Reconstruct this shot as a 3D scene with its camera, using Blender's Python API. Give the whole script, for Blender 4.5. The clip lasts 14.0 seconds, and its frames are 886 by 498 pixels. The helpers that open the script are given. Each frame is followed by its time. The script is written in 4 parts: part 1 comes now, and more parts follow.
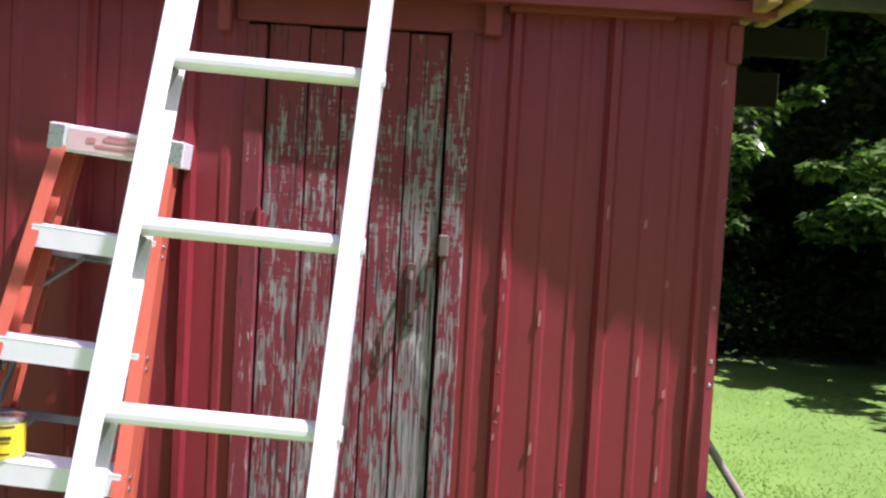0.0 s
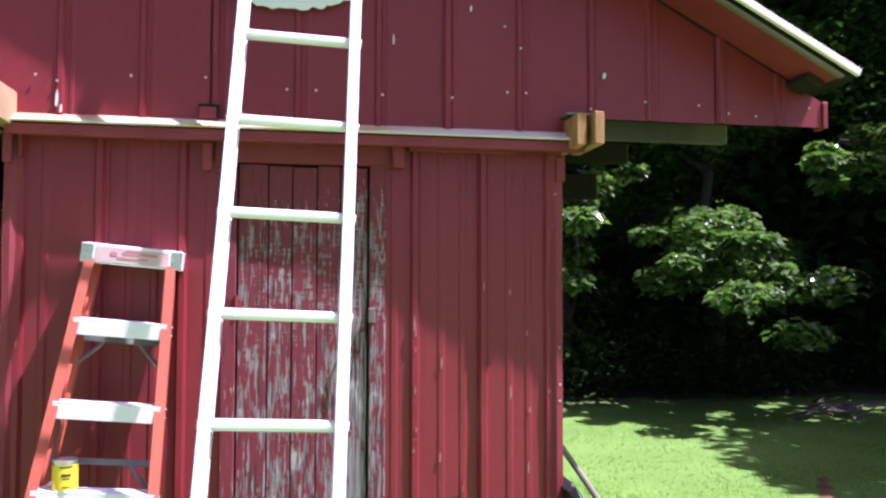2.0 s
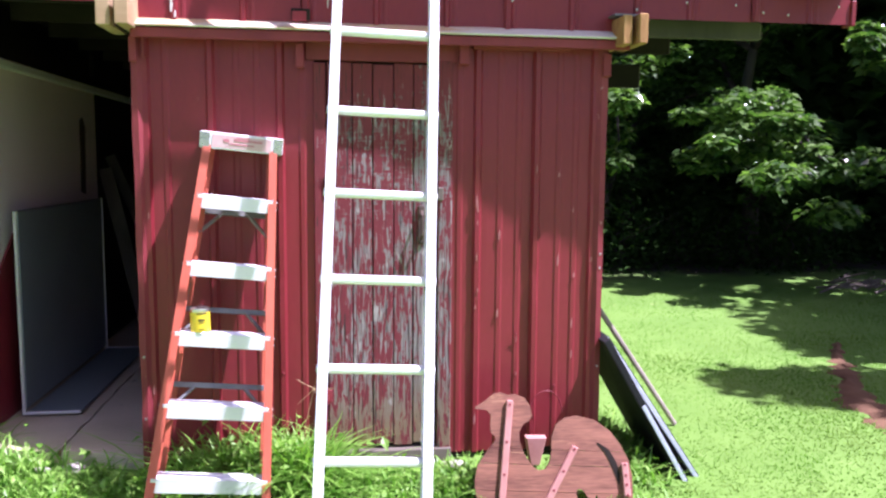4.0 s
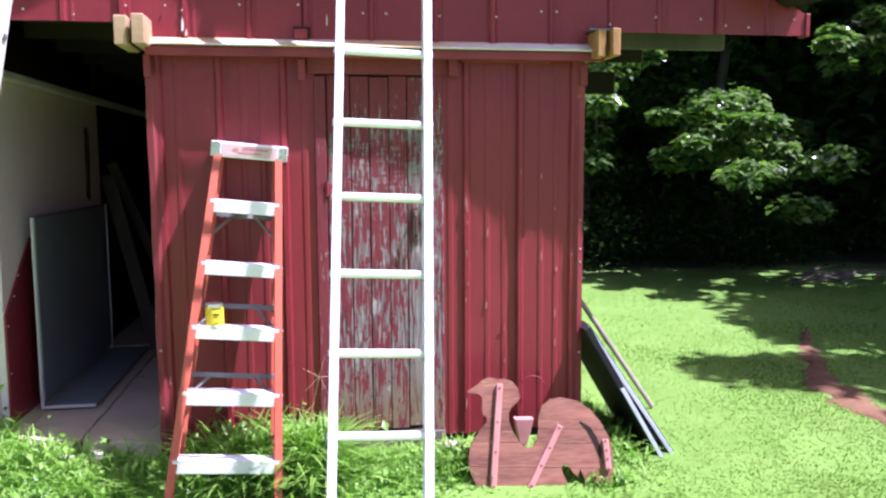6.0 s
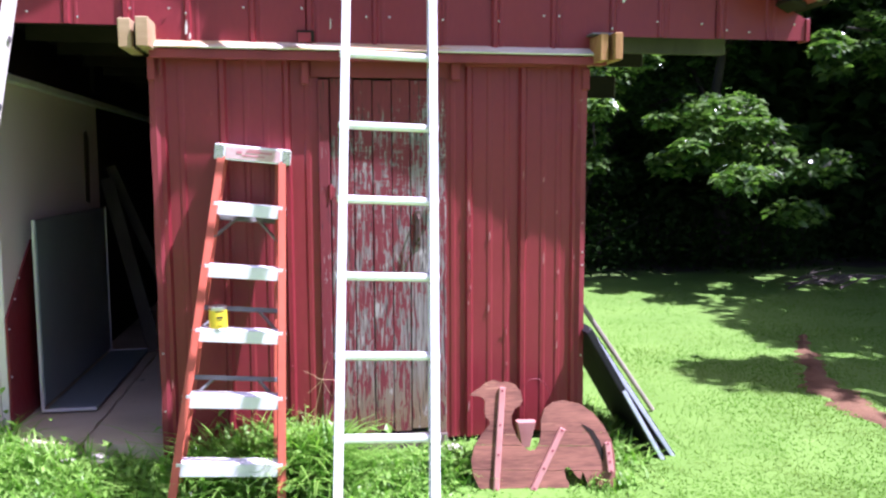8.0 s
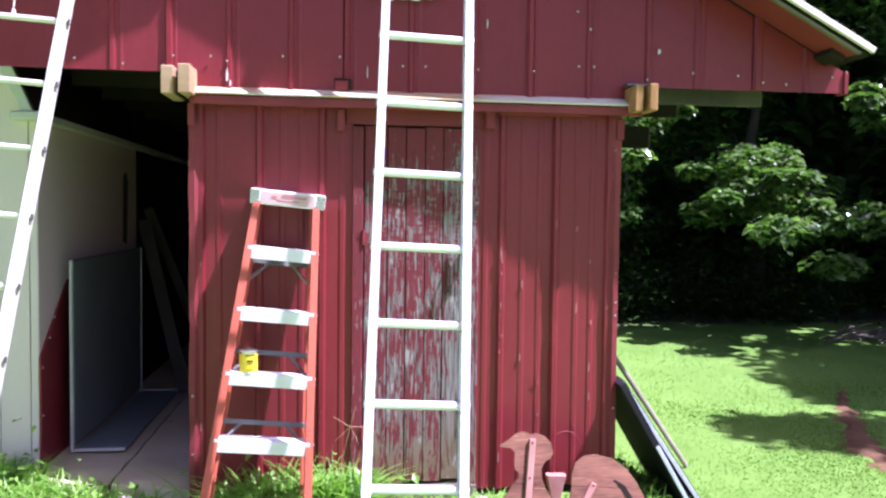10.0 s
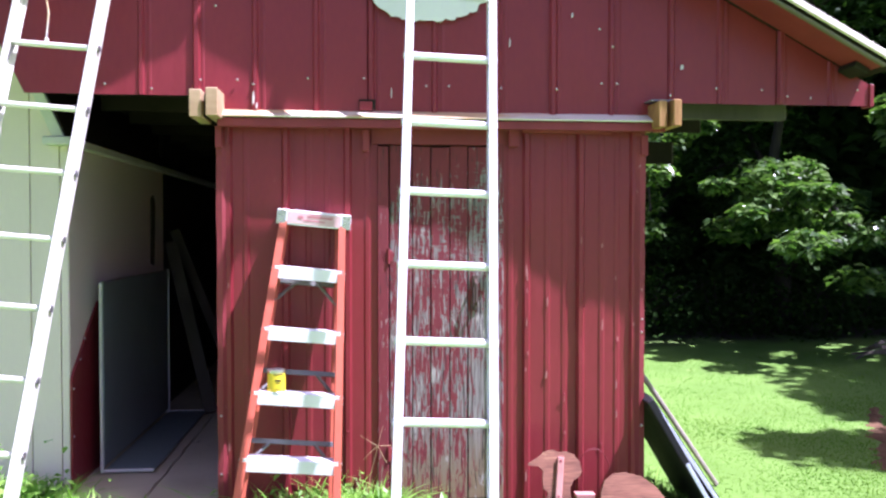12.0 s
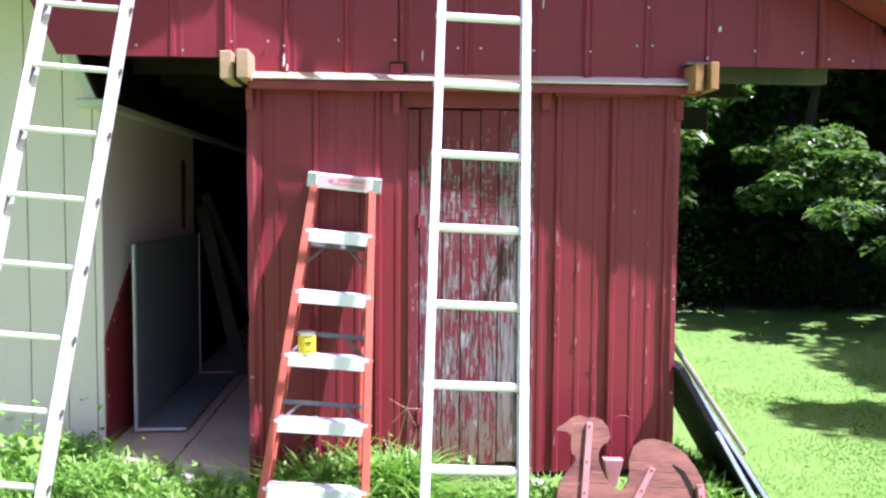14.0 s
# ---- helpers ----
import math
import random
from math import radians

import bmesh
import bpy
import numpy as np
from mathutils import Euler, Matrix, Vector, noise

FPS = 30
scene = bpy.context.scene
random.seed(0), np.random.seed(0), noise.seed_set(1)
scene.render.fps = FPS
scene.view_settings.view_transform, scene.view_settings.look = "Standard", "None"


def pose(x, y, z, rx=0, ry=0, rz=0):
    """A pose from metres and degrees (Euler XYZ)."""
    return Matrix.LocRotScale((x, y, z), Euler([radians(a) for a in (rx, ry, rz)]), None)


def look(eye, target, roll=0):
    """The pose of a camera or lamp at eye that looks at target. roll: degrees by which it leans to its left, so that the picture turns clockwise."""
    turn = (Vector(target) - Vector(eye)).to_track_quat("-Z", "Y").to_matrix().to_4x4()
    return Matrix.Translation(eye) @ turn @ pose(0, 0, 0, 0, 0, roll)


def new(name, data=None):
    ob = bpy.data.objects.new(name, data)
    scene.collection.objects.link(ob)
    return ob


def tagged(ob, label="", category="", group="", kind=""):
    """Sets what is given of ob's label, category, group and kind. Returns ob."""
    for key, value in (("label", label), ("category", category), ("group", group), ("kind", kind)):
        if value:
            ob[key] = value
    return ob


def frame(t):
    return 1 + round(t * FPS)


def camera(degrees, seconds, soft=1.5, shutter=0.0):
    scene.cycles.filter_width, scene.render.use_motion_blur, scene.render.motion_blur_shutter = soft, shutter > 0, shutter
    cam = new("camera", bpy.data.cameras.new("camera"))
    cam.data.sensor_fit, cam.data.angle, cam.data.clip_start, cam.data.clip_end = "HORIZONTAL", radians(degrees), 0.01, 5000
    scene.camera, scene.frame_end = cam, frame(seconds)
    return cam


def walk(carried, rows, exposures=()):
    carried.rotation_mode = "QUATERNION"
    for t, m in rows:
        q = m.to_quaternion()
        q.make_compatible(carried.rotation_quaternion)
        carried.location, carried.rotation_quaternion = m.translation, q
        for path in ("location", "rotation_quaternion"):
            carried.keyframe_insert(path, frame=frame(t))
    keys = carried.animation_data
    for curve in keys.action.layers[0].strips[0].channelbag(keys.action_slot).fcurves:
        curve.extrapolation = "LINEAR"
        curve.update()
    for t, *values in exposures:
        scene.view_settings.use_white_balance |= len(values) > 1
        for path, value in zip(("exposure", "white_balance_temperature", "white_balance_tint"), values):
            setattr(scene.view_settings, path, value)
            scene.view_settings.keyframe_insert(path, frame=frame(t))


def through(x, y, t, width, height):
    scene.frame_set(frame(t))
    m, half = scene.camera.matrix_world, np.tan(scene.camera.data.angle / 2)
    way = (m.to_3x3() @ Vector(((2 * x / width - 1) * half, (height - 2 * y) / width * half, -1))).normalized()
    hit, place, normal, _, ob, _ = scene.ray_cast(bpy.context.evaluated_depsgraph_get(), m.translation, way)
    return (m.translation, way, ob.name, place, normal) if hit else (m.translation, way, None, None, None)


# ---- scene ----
cam = camera(58.0, 14.0, soft=2.4)
PATH = [
    (0, (0.507, -2.358, 1.405), (0.532, -0.36, 1.322), 3.2),
    (0.5, (0.393, -2.569, 1.449), (0.616, -0.582, 1.475), 2.0),
    (1, (0.402, -2.836, 1.434), (0.539, -0.845, 1.567), 2.4),
    (1.5, (0.381, -3.052, 1.447), (0.609, -1.072, 1.61), 1.1),
    (2, (0.246, -3.326, 1.434), (0.597, -1.359, 1.53), 0.1),
    (2.5, (0.221, -3.547, 1.407), (0.383, -1.554, 1.352), 1.5),
    (3, (0.178, -3.667, 1.437), (0.283, -1.671, 1.358), 2.0),
    (3.5, (0.041, -3.827, 1.439), (0.266, -1.85, 1.245), 1.5),
    (3.7, (0.044, -3.832, 1.462), (0.296, -1.859, 1.247), 0.8),
    (5.8, (-0.054, -4.17, 1.485), (0.232, -2.203, 1.27), -0.4),
    (6, (-0.056, -4.172, 1.488), (0.25, -2.207, 1.274), -0.3),
    (6.5, (-0.089, -4.166, 1.483), (0.209, -2.199, 1.28), -0.4),
    (7, (-0.084, -4.169, 1.486), (0.233, -2.206, 1.276), -0.0),
    (7.5, (-0.086, -4.161, 1.48), (0.25, -2.199, 1.284), 0.1),
    (8, (-0.102, -4.173, 1.484), (0.219, -2.209, 1.28), -0.2),
    (8.2, (-0.064, -4.172, 1.484), (0.238, -2.204, 1.301), 0.0),
    (10.5, (-0.123, -4.155, 1.496), (0.124, -2.172, 1.419), 0.7),
    (11, (-0.128, -4.155, 1.489), (0.117, -2.171, 1.43), 0.6),
    (11.5, (-0.127, -4.154, 1.483), (0.094, -2.168, 1.412), -0.1),
    (12, (-0.132, -4.167, 1.489), (0.063, -2.177, 1.445), -0.0),
    (12.5, (-0.125, -4.168, 1.487), (0.083, -2.179, 1.434), 0.0),
    (13, (-0.135, -4.148, 1.498), (0.065, -2.159, 1.448), 0.6),
    (13.5, (-0.146, -4.157, 1.485), (0.004, -2.164, 1.422), 0.9),
    (14, (-0.151, -4.148, 1.47), (-0.021, -2.156, 1.346), 0.4),
]
walk(cam, [(t, look(eye, target, roll)) for t, eye, target, roll in PATH],
     exposures=[(0, 0.91, 5860, 42), (1.5, 1.11, 5510, 48), (3, 1.31, 5560, 45), (7.5, 1.36, 5460, 45), (12.5, 1.47, 5410, 45), (14, 1.51, 5410, 45)])

# ---------------------------------------------------------------- light
world = bpy.data.worlds.new("world")
scene.world = world
world.use_nodes = True
wn = world.node_tree
sky = wn.nodes.new("ShaderNodeTexSky")
sky.sky_type = "NISHITA"
sky.sun_disc = False
SUN = Vector((0.47, -0.21, 1.0)).normalized()
sky.sun_elevation = math.asin(SUN.z)
sky.sun_rotation = math.atan2(SUN.x, SUN.y)
sky.dust_density = 3.5
sky.air_density = 0.8
wn.links.new(sky.outputs[0], wn.nodes["Background"].inputs[0])
wn.nodes["Background"].inputs[1].default_value = 0.065
sun = new("sun", bpy.data.lights.new("sun", "SUN"))
sun.data.energy = 5.0
sun.data.angle = radians(0.6)
sun.data.color = (1.0, 0.965, 0.91)
sun.matrix_world = look((SUN * 30)[:], (0, 0, 0))

# ---------------------------------------------------------------- helpers
rng = random.Random(7)


def part(name, bm, material, parent=None, label="", smooth=False):
    """Links a bmesh, or (verts, faces), as one mesh object under a thing or a part."""
    me = bpy.data.meshes.new(name)
    if isinstance(bm, tuple):
        me.from_pydata(*[list(map(tuple, a)) for a in (bm[0],)], [], [tuple(f) for f in bm[1]])
    else:
        bmesh.ops.recalc_face_normals(bm, faces=bm.faces)
        bm.to_mesh(me)
        bm.free()
    if smooth:
        me.polygons.foreach_set("use_smooth", [True] * len(me.polygons))
    if material:
        me.materials.append(material)
    ob = new(name, me)
    if parent is not None:
        ob.parent = parent
    return tagged(ob, label)


def thing(name, label, category, group="", kind="", at=(0, 0, 0)):
    ob = new(name)
    ob.location = at
    return tagged(ob, label, category, group, kind)


def box(lo, hi, bevel=0.003, m=None, bm=None, segs=1):
    """A box with softened edges, into a bmesh."""
    own = bmesh.new()
    c = [(a + b) / 2 for a, b in zip(lo, hi)]
    s = [max(abs(b - a), 1e-4) for a, b in zip(lo, hi)]
    bmesh.ops.create_cube(own, size=1, matrix=Matrix.Translation(c) @ Matrix.Diagonal((*s, 1)))
    if bevel:
        bmesh.ops.bevel(own, geom=own.edges[:], offset=min(bevel, min(s) * 0.4), segments=segs, affect="EDGES", profile=0.5)
    if m is not None:
        bmesh.ops.transform(own, matrix=m, verts=own.verts)
    if bm is None:
        return own
    return merge(bm, own)


def merge(bm, other):
    me = bpy.data.meshes.new("tmp")
    other.to_mesh(me)
    other.free()
    bm.from_mesh(me)
    bpy.data.meshes.remove(me)
    return bm


def tube(points, radii, sides=10, bm=None, cap=True):
    """A round bar through points, with a radius at each."""
    bm = bm or bmesh.new()
    rings = []
    pts = [Vector(p) for p in points]
    for i, p in enumerate(pts):
        d = (pts[min(i + 1, len(pts) - 1)] - pts[max(i - 1, 0)]).normalized()
        a = d.cross(Vector((0.31, 0.22, 0.93)) if abs(d.z) < 0.9 else Vector((0.93, 0.3, 0.1))).normalized()
        b = d.cross(a)
        r = radii[i] if isinstance(radii, (list, tuple)) else radii
        rings.append([bm.verts.new(p + r * (math.cos(k * math.tau / sides) * a + math.sin(k * math.tau / sides) * b)) for k in range(sides)])
    for u, v in zip(rings, rings[1:]):
        for k in range(sides):
            bm.faces.new((u[k], u[(k + 1) % sides], v[(k + 1) % sides], v[k]))
    if cap:
        bm.faces.new(rings[0][::-1])
        bm.faces.new(rings[-1])
    return bm


def prism(outline, thick, m=None, bevel=0.0):
    """A flat outline (x, z), given thickness along y."""
    bm = bmesh.new()
    f = bm.faces.new([bm.verts.new((x, 0, z)) for x, z in outline])
    out = bmesh.ops.extrude_face_region(bm, geom=[f])
    bmesh.ops.translate(bm, vec=(0, thick, 0), verts=[v for v in out["geom"] if isinstance(v, bmesh.types.BMVert)])
    if bevel:
        edges = [e for e in bm.edges if abs(e.verts[0].co.y - e.verts[1].co.y) < 1e-6]
        bmesh.ops.bevel(bm, geom=edges, offset=bevel, segments=1, affect="EDGES")
    if m is not None:
        bmesh.ops.transform(bm, matrix=m, verts=bm.verts)
    return bm


def extruded(profile, length, m, bevel=0.0):
    """A bar of the given section (x, y), run along z."""
    bm = bmesh.new()
    f = bm.faces.new([bm.verts.new((x, y, 0)) for x, y in profile])
    out = bmesh.ops.extrude_face_region(bm, geom=[f])
    bmesh.ops.translate(bm, vec=(0, 0, length), verts=[v for v in out["geom"] if isinstance(v, bmesh.types.BMVert)])
    if bevel:
        edges = [e for e in bm.edges if abs(e.verts[0].co.z - e.verts[1].co.z) > 1e-6]
        bmesh.ops.bevel(bm, geom=edges, offset=bevel, segments=1, affect="EDGES")
    bmesh.ops.transform(bm, matrix=m, verts=bm.verts)
    return bm


def frame_to(base, top, across):
    """A pose whose z runs from base to top and whose x lies along across."""
    z = (Vector(top) - Vector(base)).normalized()
    x = Vector(across)
    x = (x - z * x.dot(z)).normalized()
    y = z.cross(x)
    m = Matrix((x, y, z)).transposed().to_4x4()
    m.translation = Vector(base)
    return m


# ---------------------------------------------------------------- materials
def surface(name, a, b, rough=0.6, metal=0.0, big=1.5, fine=40.0, stretch=(1, 1, 1), mix=0.5, bump=0.15, wear=None,
            wear_amount=0.0, wear_scale=9.0, spec=0.5, vary=0.0, rough_var=0.15, fine_mix=0.35, dist=0.004):
    """Two base colours mixed by coarse and fine noise, spots of wear in a third, relief, and a little change from piece to piece."""
    mt = bpy.data.materials.new(name)
    mt.use_nodes = True
    nt = mt.node_tree
    n, l = nt.nodes, nt.links
    bsdf = n["Principled BSDF"]
    tc = n.new("ShaderNodeTexCoord")
    mp = n.new("ShaderNodeMapping")
    mp.inputs["Scale"].default_value = stretch
    l.new(tc.outputs["Object"], mp.inputs["Vector"])

    def nz(scale, detail=4):
        x = n.new("ShaderNodeTexNoise")
        x.inputs["Scale"].default_value = scale
        x.inputs["Detail"].default_value = detail
        l.new(mp.outputs[0], x.inputs["Vector"])
        return x

    n1, n2 = nz(big), nz(fine, 6)
    add = n.new("ShaderNodeMath")
    add.operation = "MULTIPLY_ADD"
    add.inputs[1].default_value = fine_mix
    l.new(n2.outputs["Fac"], add.inputs[0])
    l.new(n1.outputs["Fac"], add.inputs[2])
    ramp = n.new("ShaderNodeMapRange")
    ramp.inputs["From Min"].default_value = 0.42 + fine_mix * 0.5 - 0.18
    ramp.inputs["From Max"].default_value = 0.42 + fine_mix * 0.5 + 0.3
    l.new(add.outputs[0], ramp.inputs["Value"])
    mx = n.new("ShaderNodeMix")
    mx.data_type = "RGBA"
    mx.inputs["A"].default_value, mx.inputs["B"].default_value = (*a, 1), (*b, 1)
    l.new(ramp.outputs[0], mx.inputs["Factor"])
    colour = mx.outputs["Result"]
    if wear:
        w = nz(wear_scale, 8)
        w.inputs["Roughness"].default_value = 0.7
        wr = n.new("ShaderNodeMapRange")
        wr.inputs["From Min"].default_value, wr.inputs["From Max"].default_value = 0.72 - wear_amount * 0.4, 0.78 - wear_amount * 0.4
        l.new(w.outputs["Fac"], wr.inputs["Value"])
        m2 = n.new("ShaderNodeMix")
        m2.data_type = "RGBA"
        m2.inputs["B"].default_value = (*wear, 1)
        l.new(wr.outputs[0], m2.inputs["Factor"])
        l.new(colour, m2.inputs["A"])
        colour = m2.outputs["Result"]
    if vary:
        oi = n.new("ShaderNodeObjectInfo")
        vr = n.new("ShaderNodeMapRange")
        vr.inputs["To Min"].default_value, vr.inputs["To Max"].default_value = 1 - vary, 1 + vary
        l.new(oi.outputs["Random"], vr.inputs["Value"])
        hs = n.new("ShaderNodeHueSaturation")
        l.new(vr.outputs[0], hs.inputs["Value"])
        l.new(colour, hs.inputs["Color"])
        colour = hs.outputs["Color"]
    l.new(colour, bsdf.inputs["Base Color"])
    rr = n.new("ShaderNodeMapRange")
    rr.inputs["To Min"].default_value, rr.inputs["To Max"].default_value = max(0.03, rough - rough_var), min(1, rough + rough_var)
    l.new(n2.outputs["Fac"], rr.inputs["Value"])
    l.new(rr.outputs[0], bsdf.inputs["Roughness"])
    bsdf.inputs["Metallic"].default_value = metal
    bsdf.inputs["Specular IOR Level"].default_value = spec
    bp = n.new("ShaderNodeBump")
    bp.inputs["Strength"].default_value = bump
    bp.inputs["Distance"].default_value = dist
    l.new(add.outputs[0], bp.inputs["Height"])
    l.new(bp.outputs[0], bsdf.inputs["Normal"])
    return mt


def leafy(name, dark, light, rough=0.45, through=0.35, spec=0.5, dry=None):
    """Leaves: colour changes from leaf to leaf, some light passes through them; dry: colour of broad paler drifts."""
    mt = bpy.data.materials.new(name)
    mt.use_nodes = True
    n, l = mt.node_tree.nodes, mt.node_tree.links
    bsdf, out = n["Principled BSDF"], n["Material Output"]
    geo = n.new("ShaderNodeNewGeometry")
    mx = n.new("ShaderNodeMix")
    mx.data_type = "RGBA"
    mx.inputs["A"].default_value, mx.inputs["B"].default_value = (*dark, 1), (*light, 1)
    l.new(geo.outputs["Random Per Island"], mx.inputs["Factor"])
    colour = mx.outputs["Result"]
    if dry:
        tc = n.new("ShaderNodeTexCoord")
        drift = n.new("ShaderNodeTexNoise")
        drift.inputs["Scale"].default_value, drift.inputs["Detail"].default_value = 1.7, 5
        l.new(tc.outputs["Object"], drift.inputs["Vector"])
        span = n.new("ShaderNodeMapRange")
        span.inputs["From Min"].default_value, span.inputs["From Max"].default_value = 0.45, 0.75
        span.inputs["To Max"].default_value = 0.8
        l.new(drift.outputs["Fac"], span.inputs["Value"])
        pale = n.new("ShaderNodeMix")
        pale.data_type = "RGBA"
        pale.inputs["B"].default_value = (*dry, 1)
        l.new(span.outputs[0], pale.inputs["Factor"])
        l.new(colour, pale.inputs["A"])
        colour = pale.outputs["Result"]
    l.new(colour, bsdf.inputs["Base Color"])
    bsdf.inputs["Roughness"].default_value = rough
    bsdf.inputs["Specular IOR Level"].default_value = spec
    tr = n.new("ShaderNodeBsdfTranslucent")
    gain = n.new("ShaderNodeMix")
    gain.data_type, gain.blend_type = "RGBA", "MULTIPLY"
    gain.inputs["Factor"].default_value = 1
    gain.inputs["B"].default_value = (1.2, 1.6, 0.5, 1)
    l.new(colour, gain.inputs["A"])
    l.new(gain.outputs["Result"], tr.inputs["Color"])
    ms = n.new("ShaderNodeMixShader")
    ms.inputs[0].default_value = through
    l.new(bsdf.outputs[0], ms.inputs[1])
    l.new(tr.outputs[0], ms.inputs[2])
    l.new(ms.outputs[0], out.inputs["Surface"])
    return mt


RED_METAL = surface("red_painted_metal", (0.190, 0.0175, 0.0235), (0.255, 0.029, 0.036), rough=0.42, big=1.1, fine=55, stretch=(1, 1, 0.35),
                    wear=(0.38, 0.15, 0.13), wear_amount=0.07, wear_scale=14, bump=0.12, vary=0.06, spec=0.45)
RED_WOOD = surface("red_painted_wood", (0.185, 0.0185, 0.0245), (0.27, 0.037, 0.042), rough=0.65, big=4, fine=60, stretch=(1, 1, 0.25),
                   wear=(0.33, 0.20, 0.17), wear_amount=0.12, wear_scale=20, bump=0.3, vary=0.1)
RAW_WOOD = surface("raw_weathered_wood", (0.36, 0.23, 0.11), (0.56, 0.41, 0.24), rough=0.75, big=6, fine=80, stretch=(0.15, 1, 1), bump=0.35,
                   wear=(0.2, 0.13, 0.07), wear_amount=0.15, wear_scale=16)
CAP_PAINT = surface("worn_white_wood", (0.62, 0.54, 0.45), (0.75, 0.70, 0.63), rough=0.7, big=2.5, fine=70, stretch=(0.3, 1, 1), bump=0.25,
                    wear=(0.58, 0.40, 0.21), wear_amount=0.58, wear_scale=2.2)
END_GRAIN = surface("end_grain_wood", (0.27, 0.12, 0.035), (0.46, 0.25, 0.085), rough=0.8, big=14, fine=90, stretch=(3, 1, 0.6), bump=0.4,
                    wear=(0.16, 0.08, 0.03), wear_amount=0.2, wear_scale=24)
GREY_TIMBER = surface("grey_timber", (0.10, 0.082, 0.062), (0.20, 0.168, 0.13), rough=0.85, big=5, fine=60, stretch=(0.2, 1, 1), bump=0.4)
# dark wood, blackened further to carry the shade of passage and gaps
DARK_WOOD_SHADE = surface("dark_wood_and_shade", (0.014, 0.011, 0.009), (0.034, 0.027, 0.021), spec=0.15, rough=0.9, big=3, fine=50, stretch=(1, 0.2, 1), bump=0.4)
WHITE_SIDING = surface("cream_siding_paint", (0.80, 0.695, 0.61), (0.87, 0.765, 0.685), rough=0.7, big=1.6, fine=60, stretch=(1, 1, 0.3), bump=0.15,
                       wear=(0.40, 0.38, 0.31), wear_amount=0.10, wear_scale=6)
ALU = surface("bright_aluminium", (0.80, 0.80, 0.81), (0.88, 0.88, 0.89), rough=0.45, metal=0.2, big=5, fine=120, stretch=(1, 1, 0.2), bump=0.08,
              wear=(0.5, 0.5, 0.5), wear_amount=0.1, wear_scale=18)
ALU_OLD = surface("old_painted_aluminium", (0.74, 0.72, 0.64), (0.84, 0.82, 0.74), rough=0.5, metal=0.25, big=6, fine=90, bump=0.12,
                  wear=(0.34, 0.30, 0.24), wear_amount=0.2, wear_scale=12)
STEEL_DARK = surface("dull_grey_steel", (0.16, 0.16, 0.16), (0.28, 0.28, 0.27), rough=0.5, metal=0.7, big=9, fine=90, bump=0.1)
ORANGE = surface("orange_fibreglass", (0.45, 0.088, 0.045), (0.56, 0.13, 0.07), rough=0.5, big=5, fine=90, stretch=(1, 1, 0.15), bump=0.12,
                 wear=(0.62, 0.36, 0.27), wear_amount=0.12, wear_scale=15)
LABEL_PINK = surface("faded_red_sticker", (0.62, 0.36, 0.36), (0.70, 0.52, 0.50), rough=0.6, big=9, fine=60)
LABEL_RED = surface("faded_red_print", (0.52, 0.16, 0.18), (0.58, 0.24, 0.26), rough=0.6, big=9, fine=60)
YELLOW = surface("yellow_printed_label", (0.80, 0.60, 0.015), (0.86, 0.68, 0.03), rough=0.35, big=6, fine=60, bump=0.03)
PRINT = surface("dark_print", (0.05, 0.035, 0.02), (0.10, 0.07, 0.03), rough=0.4, big=6, fine=60)
TIN = surface("tin", (0.55, 0.55, 0.53), (0.68, 0.68, 0.66), rough=0.3, metal=0.9, big=6, fine=60)
ROOSTER_WOOD = surface("reddish_stained_boards", (0.10, 0.034, 0.021), (0.34, 0.145, 0.088), rough=0.75, big=5, fine=60, stretch=(0.22, 1, 2.2), bump=0.4,
                       wear=(0.52, 0.29, 0.15), wear_amount=0.25, wear_scale=6, fine_mix=0.7)
PINK_PAINT = surface("faded_pink_paint", (0.42, 0.175, 0.145), (0.52, 0.26, 0.22), rough=0.7, big=8, fine=70, bump=0.2)
BLACK_SHEET = surface("black_plastic", (0.010, 0.010, 0.011), (0.024, 0.024, 0.026), rough=0.7, spec=0.25, big=3, fine=50, bump=0.1)
BLUE_EDGE = surface("pale_blue_edge", (0.42, 0.48, 0.58), (0.62, 0.67, 0.74), rough=0.5, big=5, fine=40)
DARK_PANEL = surface("dark_slate_panel", (0.15, 0.20, 0.20), (0.22, 0.275, 0.265), rough=0.4, big=1.4, fine=30, bump=0.08)
PALE_TRIM = surface("pale_grey_trim", (0.58, 0.58, 0.54), (0.72, 0.72, 0.67), rough=0.6, big=5, fine=60)
CONCRETE = surface("worn_concrete", (0.47, 0.40, 0.26), (0.62, 0.54, 0.38), rough=0.9, big=2.2, fine=60, bump=0.35, wear=(0.13, 0.12, 0.10), wear_amount=0.2, wear_scale=5)
DIRT = surface("red_clay_soil", (0.095, 0.044, 0.018), (0.19, 0.100, 0.046), rough=0.95, big=4, fine=40, bump=0.7, dist=0.02)
BARK = surface("bark", (0.022, 0.018, 0.014), (0.055, 0.045, 0.036), rough=0.95, big=6, fine=30, stretch=(1, 1, 0.2), bump=0.8, dist=0.02)
STONE = surface("pale_stone", (0.36, 0.33, 0.28), (0.5, 0.46, 0.4), rough=0.9, big=8, fine=50, bump=0.4)
WHITE_PRIMER = surface("white_primer_paint", (0.78, 0.79, 0.80), (0.85, 0.86, 0.86), rough=0.7, big=5, fine=60)
# one foliage in three tones: sun and shade are put into the colours
LEAF_SUNLIT = leafy("broad_leaves", (0.032, 0.08, 0.02), (0.19, 0.30, 0.09), rough=0.26, spec=0.8)
